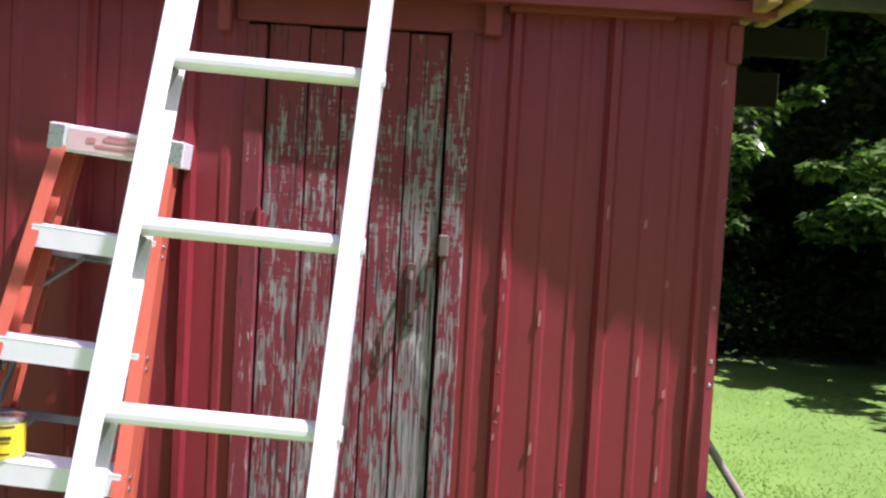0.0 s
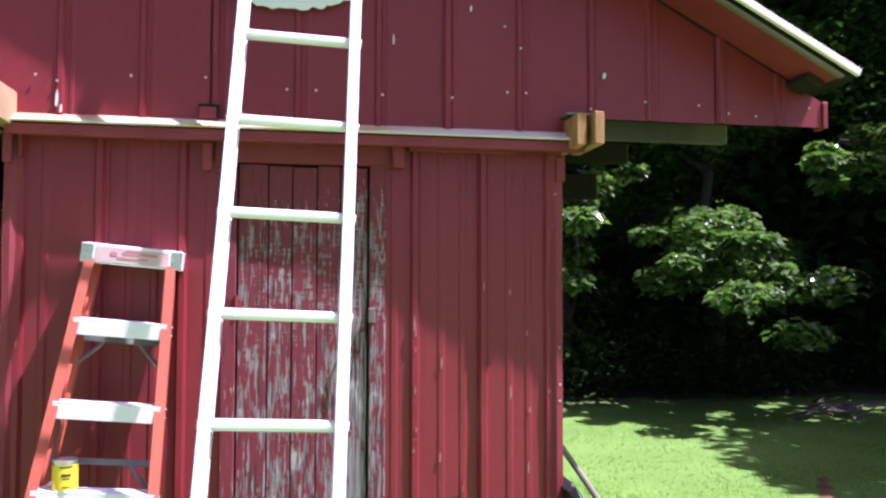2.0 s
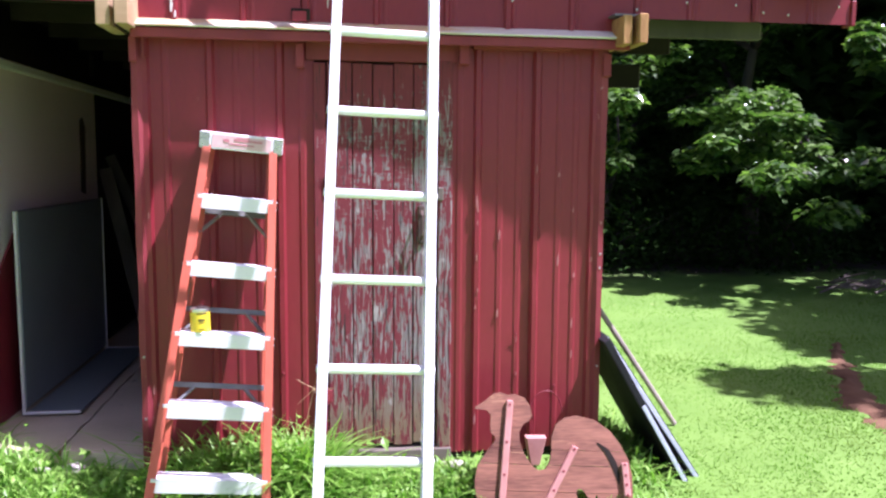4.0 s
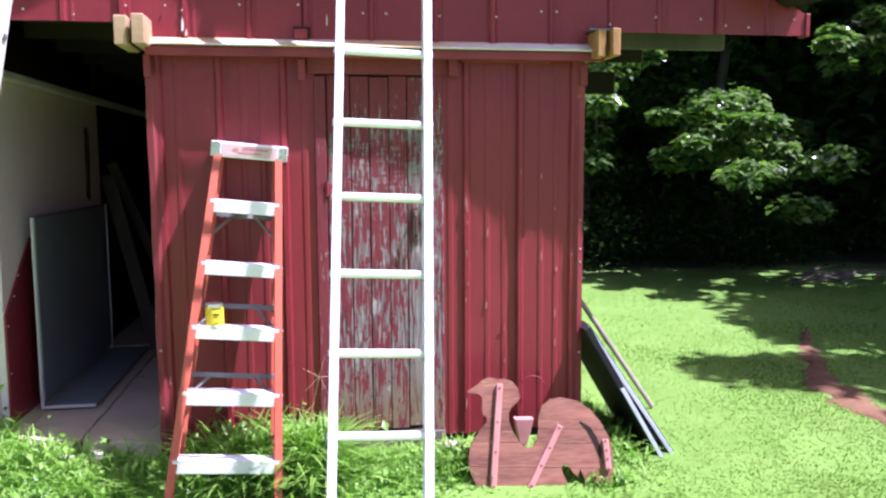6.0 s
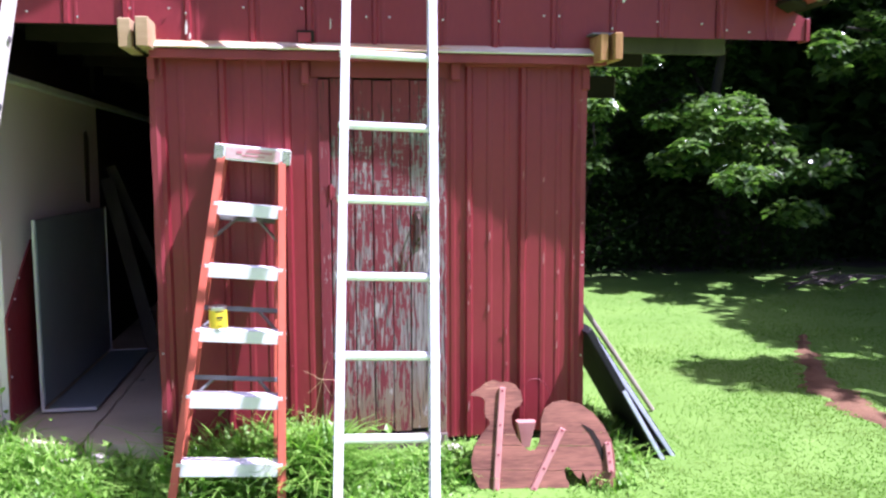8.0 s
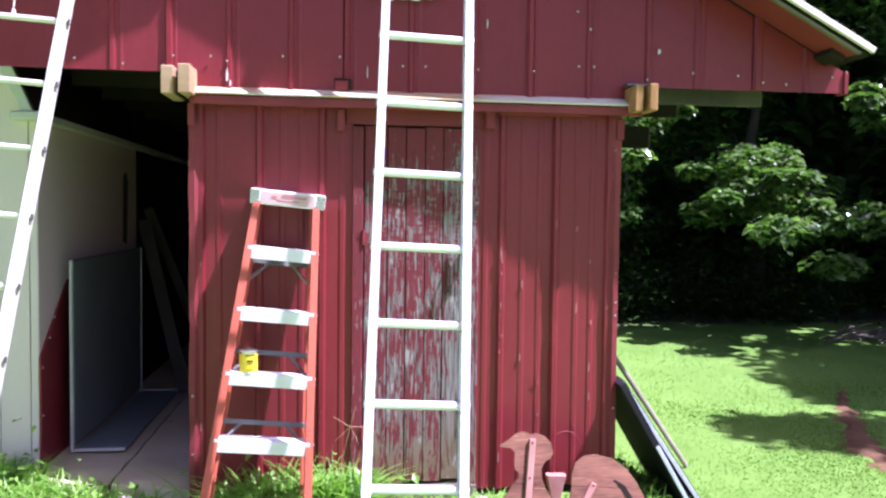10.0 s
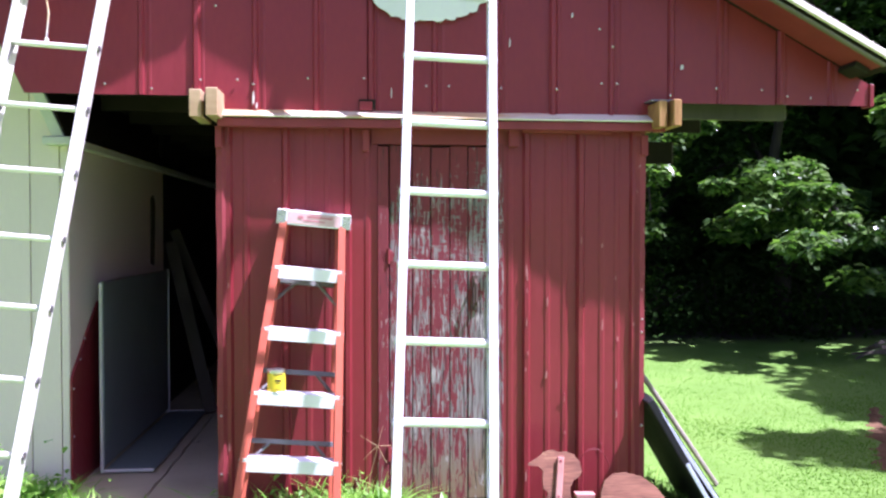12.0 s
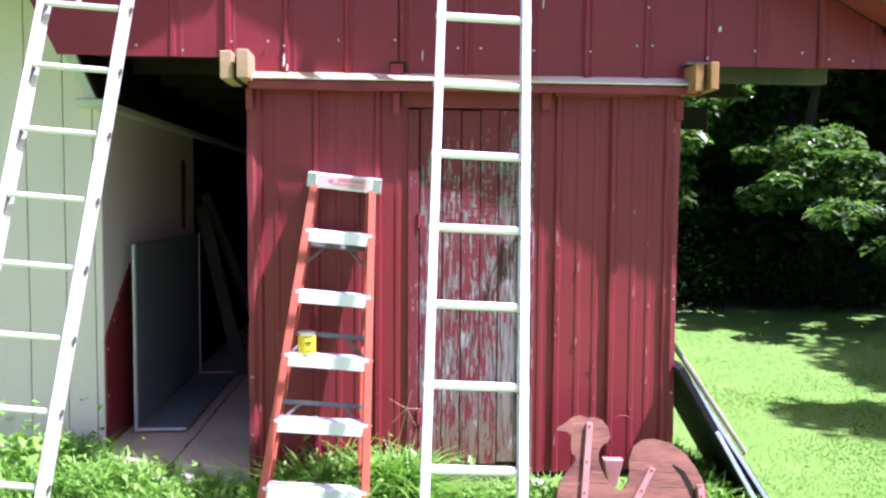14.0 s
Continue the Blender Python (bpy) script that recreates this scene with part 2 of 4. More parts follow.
LEAF_SHADED = leafy("shaded_broad_leaves", (0.028, 0.066, 0.016), (0.075, 0.15, 0.034), rough=0.6, through=0.25, spec=0.2)
LEAF_DEEP_SHADE = leafy("shade_darkened_leaves", (0.020, 0.046, 0.013), (0.046, 0.095, 0.024), rough=0.9, through=0.2, spec=0.0)
GRASS = leafy("lawn_blades", (0.080, 0.195, 0.018), (0.143, 0.272, 0.040), rough=0.8, through=0.4, spec=0.0, dry=(0.215, 0.290, 0.08))
WEED = leafy("weed_blades", (0.12, 0.275, 0.03), (0.28, 0.46, 0.09), rough=0.42, spec=0.4)


def lawn_material():
    """Turf, with leaf litter under the trees."""
    mt = surface("turf", (0.098, 0.212, 0.022), (0.148, 0.278, 0.042), rough=0.9, big=1.3, fine=45, bump=0.12, dist=0.006,
                 wear=(0.25, 0.33, 0.10), wear_amount=0.2, wear_scale=4)
    n, l = mt.node_tree.nodes, mt.node_tree.links
    bsdf = n["Principled BSDF"]
    was = bsdf.inputs["Base Color"].links[0].from_socket
    tc = n.new("ShaderNodeTexCoord")
    sep = n.new("ShaderNodeSeparateXYZ")
    l.new(tc.outputs["Object"], sep.inputs[0])
    nz = n.new("ShaderNodeTexNoise")
    nz.inputs["Scale"].default_value = 1.1
    l.new(tc.outputs["Object"], nz.inputs["Vector"])
    ma = n.new("ShaderNodeMath")
    ma.operation = "MULTIPLY_ADD"
    ma.inputs[1].default_value = 3.0
    l.new(nz.outputs["Fac"], ma.inputs[0])
    l.new(sep.outputs["Y"], ma.inputs[2])
    mr = n.new("ShaderNodeMapRange")
    mr.inputs["From Min"].default_value, mr.inputs["From Max"].default_value = 8.3, 9.2
    l.new(ma.outputs[0], mr.inputs["Value"])
    mx = n.new("ShaderNodeMix")
    mx.data_type = "RGBA"
    mx.inputs["B"].default_value = (0.035, 0.027, 0.016, 1)
    l.new(mr.outputs[0], mx.inputs["Factor"])
    l.new(was, mx.inputs["A"])
    l.new(mx.outputs["Result"], bsdf.inputs["Base Color"])
    return mt


def peeling_paint(name, bias):
    """Red paint flaking along the grain from grey boards, with pale primer in places; more is gone low down and at the handle side."""
    mt = bpy.data.materials.new(name)
    mt.use_nodes = True
    n, l = mt.node_tree.nodes, mt.node_tree.links
    bsdf = n["Principled BSDF"]
    tc = n.new("ShaderNodeTexCoord")
    sep = n.new("ShaderNodeSeparateXYZ")
    l.new(tc.outputs["Object"], sep.inputs[0])
    oi = n.new("ShaderNodeObjectInfo")

    def mapped(sx, sy, sz, scale, detail=6, rough=0.6):
        mp = n.new("ShaderNodeMapping")
        mp.inputs["Scale"].default_value = (sx, sy, sz)
        off = n.new("ShaderNodeCombineXYZ")
        mul = n.new("ShaderNodeMath")
        mul.operation = "MULTIPLY"
        mul.inputs[1].default_value = 9.0
        l.new(oi.outputs["Random"], mul.inputs[0])
        l.new(mul.outputs[0], off.inputs["Z"])
        l.new(off.outputs[0], mp.inputs["Location"])
        l.new(tc.outputs["Object"], mp.inputs["Vector"])
        x = n.new("ShaderNodeTexNoise")
        x.inputs["Scale"].default_value, x.inputs["Detail"].default_value, x.inputs["Roughness"].default_value = scale, detail, rough
        x.inputs["Distortion"].default_value = 0.6
        l.new(mp.outputs[0], x.inputs["Vector"])
        return x.outputs["Fac"]

    def math_(op, a, b, c=None):
        x = n.new("ShaderNodeMath")
        x.operation = op
        for i, v in enumerate((a, b, c)):
            if v is None:
                continue
            if isinstance(v, (int, float)):
                x.inputs[i].default_value = v
            else:
                l.new(v, x.inputs[i])
        return x.outputs[0]

    def ranged(v, lo, hi, a=0.0, b=1.0):
        x = n.new("ShaderNodeMapRange")
        x.inputs["From Min"].default_value, x.inputs["From Max"].default_value = lo, hi
        x.inputs["To Min"].default_value, x.inputs["To Max"].default_value = a, b
        l.new(v, x.inputs["Value"])
        return x.outputs[0]

    def blend(f, a, b):
        x = n.new("ShaderNodeMix")
        x.data_type = "RGBA"
        l.new(f, x.inputs["Factor"])
        for s, v in (("A", a), ("B", b)):
            if isinstance(v, tuple):
                x.inputs[s].default_value = (*v, 1)
            else:
                l.new(v, x.inputs[s])
        return x.outputs["Result"]

    grain = mapped(1, 1, 0.04, 140, 5)
    streak = mapped(1, 1, 0.15, 72, 8, 0.62)
    cracks = mapped(0.16, 1, 1.2, 85, 3)
    patch = mapped(1, 1, 0.6, 9.0, 5)
    low = math_("ADD", ranged(sep.outputs["Z"], 1.93, 1.66, -0.16, 0.0), ranged(sep.outputs["Z"], 1.25, 0.25, 0.0, 0.055))
    side = ranged(sep.outputs["X"], 0.36, 0.50, 0.0, 0.10)
    amount = math_("ADD", math_("ADD", low, side), math_("MULTIPLY_ADD", grain, 0.30, math_("MULTIPLY", streak, 0.75)))
    amount = math_("MULTIPLY_ADD", patch, 0.22, amount)
    upper = ranged(sep.outputs["Z"], 1.0, 1.4, 0.06, 0.34)
    amount = math_("ADD", math_("MULTIPLY", math_("SUBTRACT", cracks, 0.5), upper), amount)
    bare = ranged(amount, 0.668 - bias, 0.690 - bias)
    wood = blend(ranged(grain, 0.36, 0.60), (0.055, 0.044, 0.037), (0.27, 0.25, 0.225))
    foot = ranged(math_("MULTIPLY_ADD", streak, 0.25, sep.outputs["Z"]), 0.60, 0.30)
    wood = blend(foot, wood, (0.21, 0.15, 0.085))
    pale = ranged(math_("ADD", patch, math_("MULTIPLY", streak, 0.5)), 0.90, 0.96)
    wood = blend(pale, wood, (0.37, 0.35, 0.315))
    red = blend(streak, (0.12, 0.016, 0.022), (0.24, 0.032, 0.038))
    split = ranged(grain, 0.405, 0.36)
    l.new(blend(split, blend(bare, red, wood), (0.028, 0.020, 0.017)), bsdf.inputs["Base Color"])
    bsdf.inputs["Roughness"].default_value = 0.75
    height = math_("SUBTRACT", math_("MULTIPLY", grain, 0.5), math_("MULTIPLY", bare, 0.5))
    height = math_("MULTIPLY_ADD", cracks, 0.3, height)
    bp = n.new("ShaderNodeBump")
    bp.inputs["Strength"].default_value, bp.inputs["Distance"].default_value = 0.6, 0.004
    l.new(height, bp.inputs["Height"])
    l.new(bp.outputs[0], bsdf.inputs["Normal"])
    return mt


OLD_BOARD = surface("dusty_old_board", (0.05, 0.042, 0.034), (0.10, 0.085, 0.068), rough=0.9, big=5, fine=60, stretch=(1, 1, 0.2), bump=0.4)
POLE = surface("weathered_pole", (0.27, 0.23, 0.18), (0.40, 0.35, 0.29), rough=0.8, big=6, fine=70, bump=0.3)
RUST = surface("dark_rusty_iron", (0.045, 0.032, 0.026), (0.10, 0.065, 0.045), rough=0.85, big=12, fine=80, bump=0.3)
CHIPPED = surface("chipped_red_trim", (0.185, 0.0185, 0.0245), (0.27, 0.037, 0.042), rough=0.6, big=4, fine=60, stretch=(1, 1, 0.5), wear=(0.50, 0.30, 0.27), wear_amount=0.2, wear_scale=26, bump=0.3)
SCUFF = surface("rubbed_red_paint", (0.32, 0.085, 0.08), (0.44, 0.19, 0.17), rough=0.6, big=20, fine=90)
PEELING = peeling_paint("peeling_red_paint", 0.0)
PEELING_LESS = peeling_paint("flaking_red_paint", -0.085)
TURF = lawn_material()

# ---------------------------------------------------------------- ground
def smooth(a, b, v):
    u = min(1, max(0, (v - a) / (b - a)))
    return u * u * (3 - 2 * u)


def ground_z(x, y):
    z = -0.14 + 0.12 * smooth(-0.55, 0.05, y) * smooth(1.9, 1.3, x)
    z += 0.02 * noise.noise(Vector((x * 0.7, y * 0.7, 0)))
    return z + 1.2 * smooth(14, 30, y) + 1.0 * smooth(16, 34, abs(x) - 2)


def build_ground():
    axis = lambda: [-260, -120, -60, -34, -24, -18, -14, -11, -9] + [-8 + 0.2 * i for i in range(91)] + [11, 13, 15, 18, 22, 27, 34, 60, 120, 260]
    xs = ys = sorted(axis())
    verts = [(x, y, ground_z(x, y)) for y in ys for x in xs]
    w = len(xs)
    faces = [(j * w + i, j * w + i + 1, (j + 1) * w + i + 1, (j + 1) * w + i) for j in range(len(ys) - 1) for i in range(w - 1)]
    tagged(part("ground", (verts, faces), TURF, smooth=True), "sunlit green lawn running back to leaf litter under trees", "lawn", kind="structure")


build_ground()

# ---------------------------------------------------------------- shed
EAVE_X, EAVE_Z, RIDGE_X, SLOPE = 2.565, 2.300, -0.35, 0.53
RIDGE_Z = EAVE_Z + (EAVE_X - RIDGE_X) * SLOPE
GABLE_Z = 2.172


def roof_under(x):
    return RIDGE_Z - SLOPE * abs(x - RIDGE_X)


def ribbed_sheet(x0, x1, bottom, top, y, ribs, rows=14, seed=0):
    """A metal sheet with raised ribs (place, width, height), slightly buckled, with a folded edge."""
    cols = {x0, x1}
    for r, w, h in ribs:
        cols |= {r - w / 2, r - w / 4, r + w / 4, r + w / 2}
    x = x0
    while x < x1:
        cols.add(round(x, 4))
        x += 0.06
    cols = [c for c in sorted(cols) if x0 <= c <= x1]

    def out(x, z):
        d = 0.0
        for r, w, h in ribs:
            u = abs(x - r)
            dent = 1 - 0.55 * max(0, noise.noise(Vector((r * 9, z * 5.0, seed))))
            if u < w / 2:
                d = max(d, h * dent * (1 if u <= w / 4 + 1e-6 else (w / 2 - u) / (w / 4)))
        return d + 0.0060 * noise.noise(Vector((x * 3.1, z * 1.7, seed * 3.3))) + 0.0028 * noise.noise(Vector((x * 9, z * 4, seed)))

    verts, faces = [], []
    for c in cols:
        b, t = bottom, top(c)
        for i in range(rows + 1):
            z = b + (t - b) * i / rows
            verts.append((c, y - out(c, z), z))
    n = rows + 1
    for j in range(len(cols) - 1):
        for i in range(rows):
            a = j * n + i
            faces.append((a, a + n, a + n + 1, a + 1))
    front = len(verts)
    verts += [(v[0], v[1] + 0.003, v[2]) for v in verts]
    faces += [tuple(k + front for k in f[::-1]) for f in faces]
    rim = [j * n for j in range(len(cols))] + [(len(cols) - 1) * n + i for i in range(1, n)]
    rim += [j * n + rows for j in range(len(cols) - 2, -1, -1)] + [i for i in range(rows - 1, 0, -1)]
    for a, b in zip(rim, rim[1:] + rim[:1]):
        faces.append((a, a + front, b + front, b))
    return verts, faces


def nail(x, z, y, parent, tone=None):
    bm = bmesh.new()
    bmesh.ops.create_uvsphere(bm, u_segments=8, v_segments=4, radius=0.0065)
    bmesh.ops.transform(bm, matrix=Matrix.Translation((x, y, z)) @ Matrix.Diagonal((1, 0.6, 1, 1)), verts=bm.verts)
    return part("nail", bm, tone or TIN, parent)


X0, X1 = -0.875, 1.355
DOOR_L, DOOR_R, DOOR_T = -0.005, 0.525, 1.936


def build_front_wall():
    wall = thing("wall_front", "red ribbed metal shed front with a plank doorway", "wall", kind="structure")
    bm = box((X0 + 0.02, 0.012, 0.0), (DOOR_L - 0.07, 0.09, 2.2))
    box((DOOR_R + 0.07, 0.012, 0.0), (X1 - 0.02, 0.09, 2.2), bm=bm)
    box((DOOR_L - 0.07, 0.012, DOOR_T + 0.01), (DOOR_R + 0.07, 0.09, 2.2), bm=bm)
    part("stud_framing", bm, DARK_WOOD_SHADE, wall)
    minor, major = (0.036, 0.0050), (0.044, 0.018)
    left = [(-0.822, *major), (-0.735, *minor), (-0.534, *major), (-0.42, *minor), (-0.325, *minor), (-0.22, *major), (-0.118, *minor)]
    mid = [(0.632, *minor), (0.72, *major), (0.832, *minor), (0.925, *minor), (1.012, *major), (1.126, *minor), (1.21, *minor), (1.30, *major)]
    top = lambda x: 2.12
    part("metal_sheet", ribbed_sheet(X0, -0.50, 0.03, top, 0.0, [r for r in left if r[0] < -0.5], seed=1), RED_METAL, wall, smooth=False)
    part("metal_sheet", ribbed_sheet(-0.515, -0.062, 0.02, top, 0.004, [r for r in left if r[0] > -0.5], seed=2), RED_METAL, wall)
    part("metal_sheet", ribbed_sheet(0.592, 1.02, 0.02, top, 0.004, [r for r in mid if r[0] < 1.015], seed=3), RED_METAL, wall)
    part("metal_sheet", ribbed_sheet(0.99, X1 - 0.01, 0.03, top, 0.0, [r for r in mid if r[0] > 1.0], seed=4), RED_METAL, wall)
    # corner flashings, dented and chipped
    for x, w, s in ((X0, 0.05, 1), (X1, 0.055, -1)):
        bm = bmesh.new()
        prev = None
        for i in range(25):
            z = 0.0 + i * 2.02 / 24
            j = 0.006 * noise.noise(Vector((x, z * 4, 5)))
            ring = [bm.verts.new(p) for p in ((x + s * w, -0.012 + j * 0.5, z), (x + s * w * 0.5, -0.03 + j, z), (x - s * 0.004 + j, -0.026, z), (x - s * 0.006 + j, 0.06, z))]
            if prev:
                for a in range(3):
                    bm.faces.new((prev[a], prev[a + 1], ring[a + 1], ring[a]))
            prev = ring
        part("corner_flashing", bm, CHIPPED, wall, "chipped red corner trim")
    for x, z in ((-0.86, 0.25), (-0.86, 0.55), (1.342, 0.45), (1.342, 0.95), (1.342, 1.02), (0.72, 0.8), (0.72, 0.95), (1.012, 0.42), (0.832, 0.3), (0.925, 0.62),
                 (1.126, 0.35), (1.21, 0.9), (-0.534, 0.45), (-0.22, 0.45), (-0.735, 0.45)):
        nail(x, z, -0.03 if abs(x) > 1.3 or x < -0.85 else -0.012, wall, RED_WOOD if x > -0.7 and x < 1.3 else TIN)
    # scuffs where the paint is rubbed off the ribs
    rs = random.Random(31)
    for _ in range(34):
        x = rs.choice((0.72, 0.72, 1.012, 1.012, 1.30, 0.832, 0.925, 1.126, 1.21, -0.534, -0.22, -0.822))
        big = any(abs(x - r[0]) < 1e-6 and r[2] > 0.01 for r in left + mid)
        z, w, h = rs.uniform(0.15, 1.45), rs.uniform(0.005, 0.011), rs.uniform(0.015, 0.07)
        px = x + rs.uniform(-0.006, 0.006)
        chip = [(px - w / 2, z - h / 2), (px + w * 0.3, z - h * 0.4), (px + w / 2, z), (px + w * 0.2, z + h / 2), (px - w * 0.4, z + h * 0.2)]
        part("paint_scuff", prism(chip, 0.004, Matrix.Translation((0, -0.0195 if big else -0.009, 0))), SCUFF, wall)
    # header board over the door and the small boards under the cap
    part("header_board", box((-0.10, -0.010, 1.940), (0.66, 0.012, 2.03)), RED_WOOD, wall)
    part("batten", box((0.69, -0.045, 2.006), (1.17, -0.004, 2.024), m=pose(0, 0.012, 0, 0, 0.0, 0)), RED_WOOD, wall)
    for x, z, w in ((X0 + 0.012, 1.965, 0.034), (X0 + 0.058, 1.985, 0.012), (-0.125, 1.955, 0.038), (0.645, 1.985, 0.05), (1.345, 1.945, 0.042)):
        part("block", box((x - w / 2, -0.048, z - 0.055), (x + w / 2, -0.012, z + 0.055), 0.004), RED_WOOD, wall)
    return wall


def build_door():
    door = thing("plank_door", "closed plank door with red paint flaking from grey wood", "door")
    seams = [DOOR_L, 0.115, 0.212, 0.312, 0.408, DOOR_R - 0.004]
    for i, (a, b) in enumerate(zip(seams, seams[1:])):
        bm = box((a + 0.002, 0.004 + 0.003 * (i % 2), 0.075 - 0.012 * (i % 2)), (b - 0.002, 0.028, DOOR_T - 0.004 * (i % 3)), 0.004, segs=2)
        part("plank", bm, PEELING, door)
    bm = tube([(0.447, -0.012, 1.235), (0.447, -0.035, 1.215), (0.447, -0.035, 1.12), (0.447, -0.012, 1.10)], 0.007, 8)
    box((0.432, -0.006, 1.075), (0.462, 0.004, 1.26), bm=bm)
    part("pull_handle", bm, RUST, door, "rusty iron pull handle", smooth=False)
    for z in (0.33, 1.36):
        bm = box((-0.05, -0.014, z - 0.03), (0.012, -0.006, z + 0.03))
        tube([(-0.008, -0.017, z - 0.04), (-0.008, -0.017, z + 0.04)], 0.007, 8, bm)
        part("hinge", bm, RED_WOOD, door)
    frame_ = thing("door_frame", "worn red wooden door jambs with flaking paint", "door frame", kind="structure")
    part("jamb", box((-0.066, -0.014, 0.02), (DOOR_L - 0.004, 0.05, 1.93), 0.004), PEELING_LESS, frame_)
    part("jamb", box((DOOR_R + 0.003, -0.012, 0.02), (0.596, 0.05, 1.95), 0.004), PEELING_LESS, frame_)
    # near-black sheet behind the planks, painting the shade in the door's gaps
    part("dark_gap", box((DOOR_L - 0.02, 0.05, 0.0), (DOOR_R + 0.02, 0.06, 1.95), 0), DARK_WOOD_SHADE, frame_)
    part("threshold", box((-0.07, -0.02, -0.08), (0.60, 0.06, 0.05), 0.006), GREY_TIMBER, frame_)
    bm = box((0.522, -0.032, 1.285), (0.552, -0.010, 1.350), 0.005)
    part("turn_button", bm, GREY_TIMBER, frame_, "pale wooden turn button latch")


def build_cap():
    cap = thing("drip_cap", "sloping weathered board over the shed front, bare wood showing", "trim", kind="structure")
    m = Matrix.Translation((0, 0, 2.112)) @ pose(0, 0, 0, 27, 0, 0)
    part("cap_board", box((-0.865, -0.118, 0.0), (1.462, 0.0, 0.010), 0.002, m), CAP_PAINT, cap)
    part("fascia", box((-0.86, -0.096, 2.012), (1.44, -0.077, 2.056), 0.003), RED_WOOD, cap)
    part("soffit", box((-0.86, -0.079, 2.02), (1.44, -0.005, 2.035), 0.002), RED_WOOD, cap)


def build_stub(x, z, tone, spread):
    stub = thing("beam_end", "sawn double beam end sticking out under the gable", "beam", group="beam ends")
    wide = 0.042 if x > 0 else 0.058
    part("timber", box((x - spread, -0.20, z - 0.062), (x - spread + wide, 0.08, z + 0.072), 0.004), tone, stub)
    part("timber", box((x + spread - wide, -0.22, z - 0.058), (x + spread, 0.08, z + 0.078), 0.004), tone, stub)
    # set-back dark filler that stands for the shaded gap between the timbers
    part("packing", box((x - spread + wide + 0.002, -0.135, z - 0.055), (x + spread - wide - 0.002, 0.08, z + 0.06), 0.003), DARK_WOOD_SHADE, stub)
    if x > 0:
        part("flashing", box((x - spread - 0.02, -0.13, z + 0.079), (x + spread, 0.0, z + 0.09), 0.002, pose(0, 0, 0)), STEEL_DARK, stub)


def gable_left(z):
    return -1.80 - (z - GABLE_Z) * 0.47


def build_gable():
    gable = thing("wall_gable", "dark red ribbed metal gable with rows of pale nail heads", "wall", kind="structure")
    bounds = [-2.55, -1.86, -0.99, -0.12, 0.83, 1.47, 2.08, 2.615]
    seams = [-1.24, -0.98, -0.68, -0.376, -0.10, 0.229, 0.559, 0.843, 1.165, 1.465, 1.76, 2.085, 2.385]
    top = lambda x: roof_under(x) + 0.012
    for i, (a, b) in enumerate(zip(bounds, bounds[1:])):
        ribs = [(s, 0.034, 0.012) for s in seams if a < s - 0.02 and s + 0.02 < b]
        ribs += [(s + 0.04, 0.022, 0.003) for s in seams if a < s and s + 0.07 < b]
        ribs += [(a + 0.022, 0.04, 0.014)] if i > 1 else []
        lo = (2.09 if -1.0 < a < 1.4 else GABLE_Z) if a > -1.9 else GABLE_Z + 0.1
        if b <= -1.8:
            lo = max(GABLE_Z, GABLE_Z + (-1.80 - b) / 0.47)
        v, f = ribbed_sheet(a, b, lo, top, -0.036 + 0.004 * (i % 2), ribs, rows=16, seed=20 + i)
        v = [(max(x, gable_left(z)), y, z) for x, y, z in v]
        part("metal_sheet", (v, f), RED_METAL, gable)
    part("gable_framing", box((-1.68, -0.01, 2.20), (2.55, 0.03, 2.42)), DARK_WOOD_SHADE, gable)
    part("end_trim", box((2.605, -0.05, GABLE_Z - 0.005), (2.63, 0.03, 2.29), 0.003), RED_METAL, gable)
    spots = [(-1.185, 2.20), (-0.947, 2.248), (-0.767, 2.252), (-0.689, 2.231), (-0.416, 2.265), (-0.134, 2.27), (0.185, 2.236), (0.302, 2.238), (0.574, 2.232),
             (0.868, 2.232), (1.108, 2.266), (1.191, 2.267), (1.482, 2.21), (1.735, 2.251), (1.989, 2.247), (2.133, 2.216), (2.265, 2.209), (2.532, 2.257),
             (-0.872, 2.618), (1.097, 2.55), (1.168, 2.46), (1.952, 2.666), (2.132, 2.589), (2.284, 2.514), (-1.52, 2.215), (-1.41, 2.22)]
    for x, z in spots:
        nail(x, z, -0.052, gable)
    # dark plate; its top and right rim are the cut's painted shadow
    part("cut_out", box((-0.16, -0.054, 2.11), (-0.075, -0.046, 2.163), 0.001), DARK_WOOD_SHADE, gable, "dark plate whose rim paints the shadow of a small square cut")
    part("patch_plate", box((-0.157, -0.060, 2.106), (-0.092, -0.050, 2.152), 0.002), RED_METAL, gable)
    for x, z, w, h in ((-0.688, 2.165, 0.012, 0.07), (-0.672, 2.125, 0.010, 0.035), (0.006, 2.20, 0.006, 0.06), (0.62, 2.47, 0.008, 0.05), (1.545, 2.36, 0.018, 0.03), (0.95, 2.62, 0.01, 0.03)):
        part("paint_chip", prism([(x - w / 2, z - h / 2), (x + w * 0.2, z - h * 0.45), (x + w / 2, z), (x + w * 0.1, z + h / 2), (x - w * 0.4, z + h * 0.2)], 0.003, Matrix.Translation((0, -0.053, 0))), PALE_TRIM, gable)
    # white primer patch, with a ragged brushed edge
    r2 = random.Random(3)
    ring = []
    for k in range(150):
        a = k * math.tau / 150
        r = 0.50 + 0.012 * noise.noise(Vector((math.cos(a) * 9, math.sin(a) * 9, 2))) + r2.uniform(-0.009, 0.009)
        ring.append((0.195 + r * 0.86 * math.copysign(abs(math.cos(a)) ** 0.8, math.cos(a)), 3.065 + r * math.sin(a)))
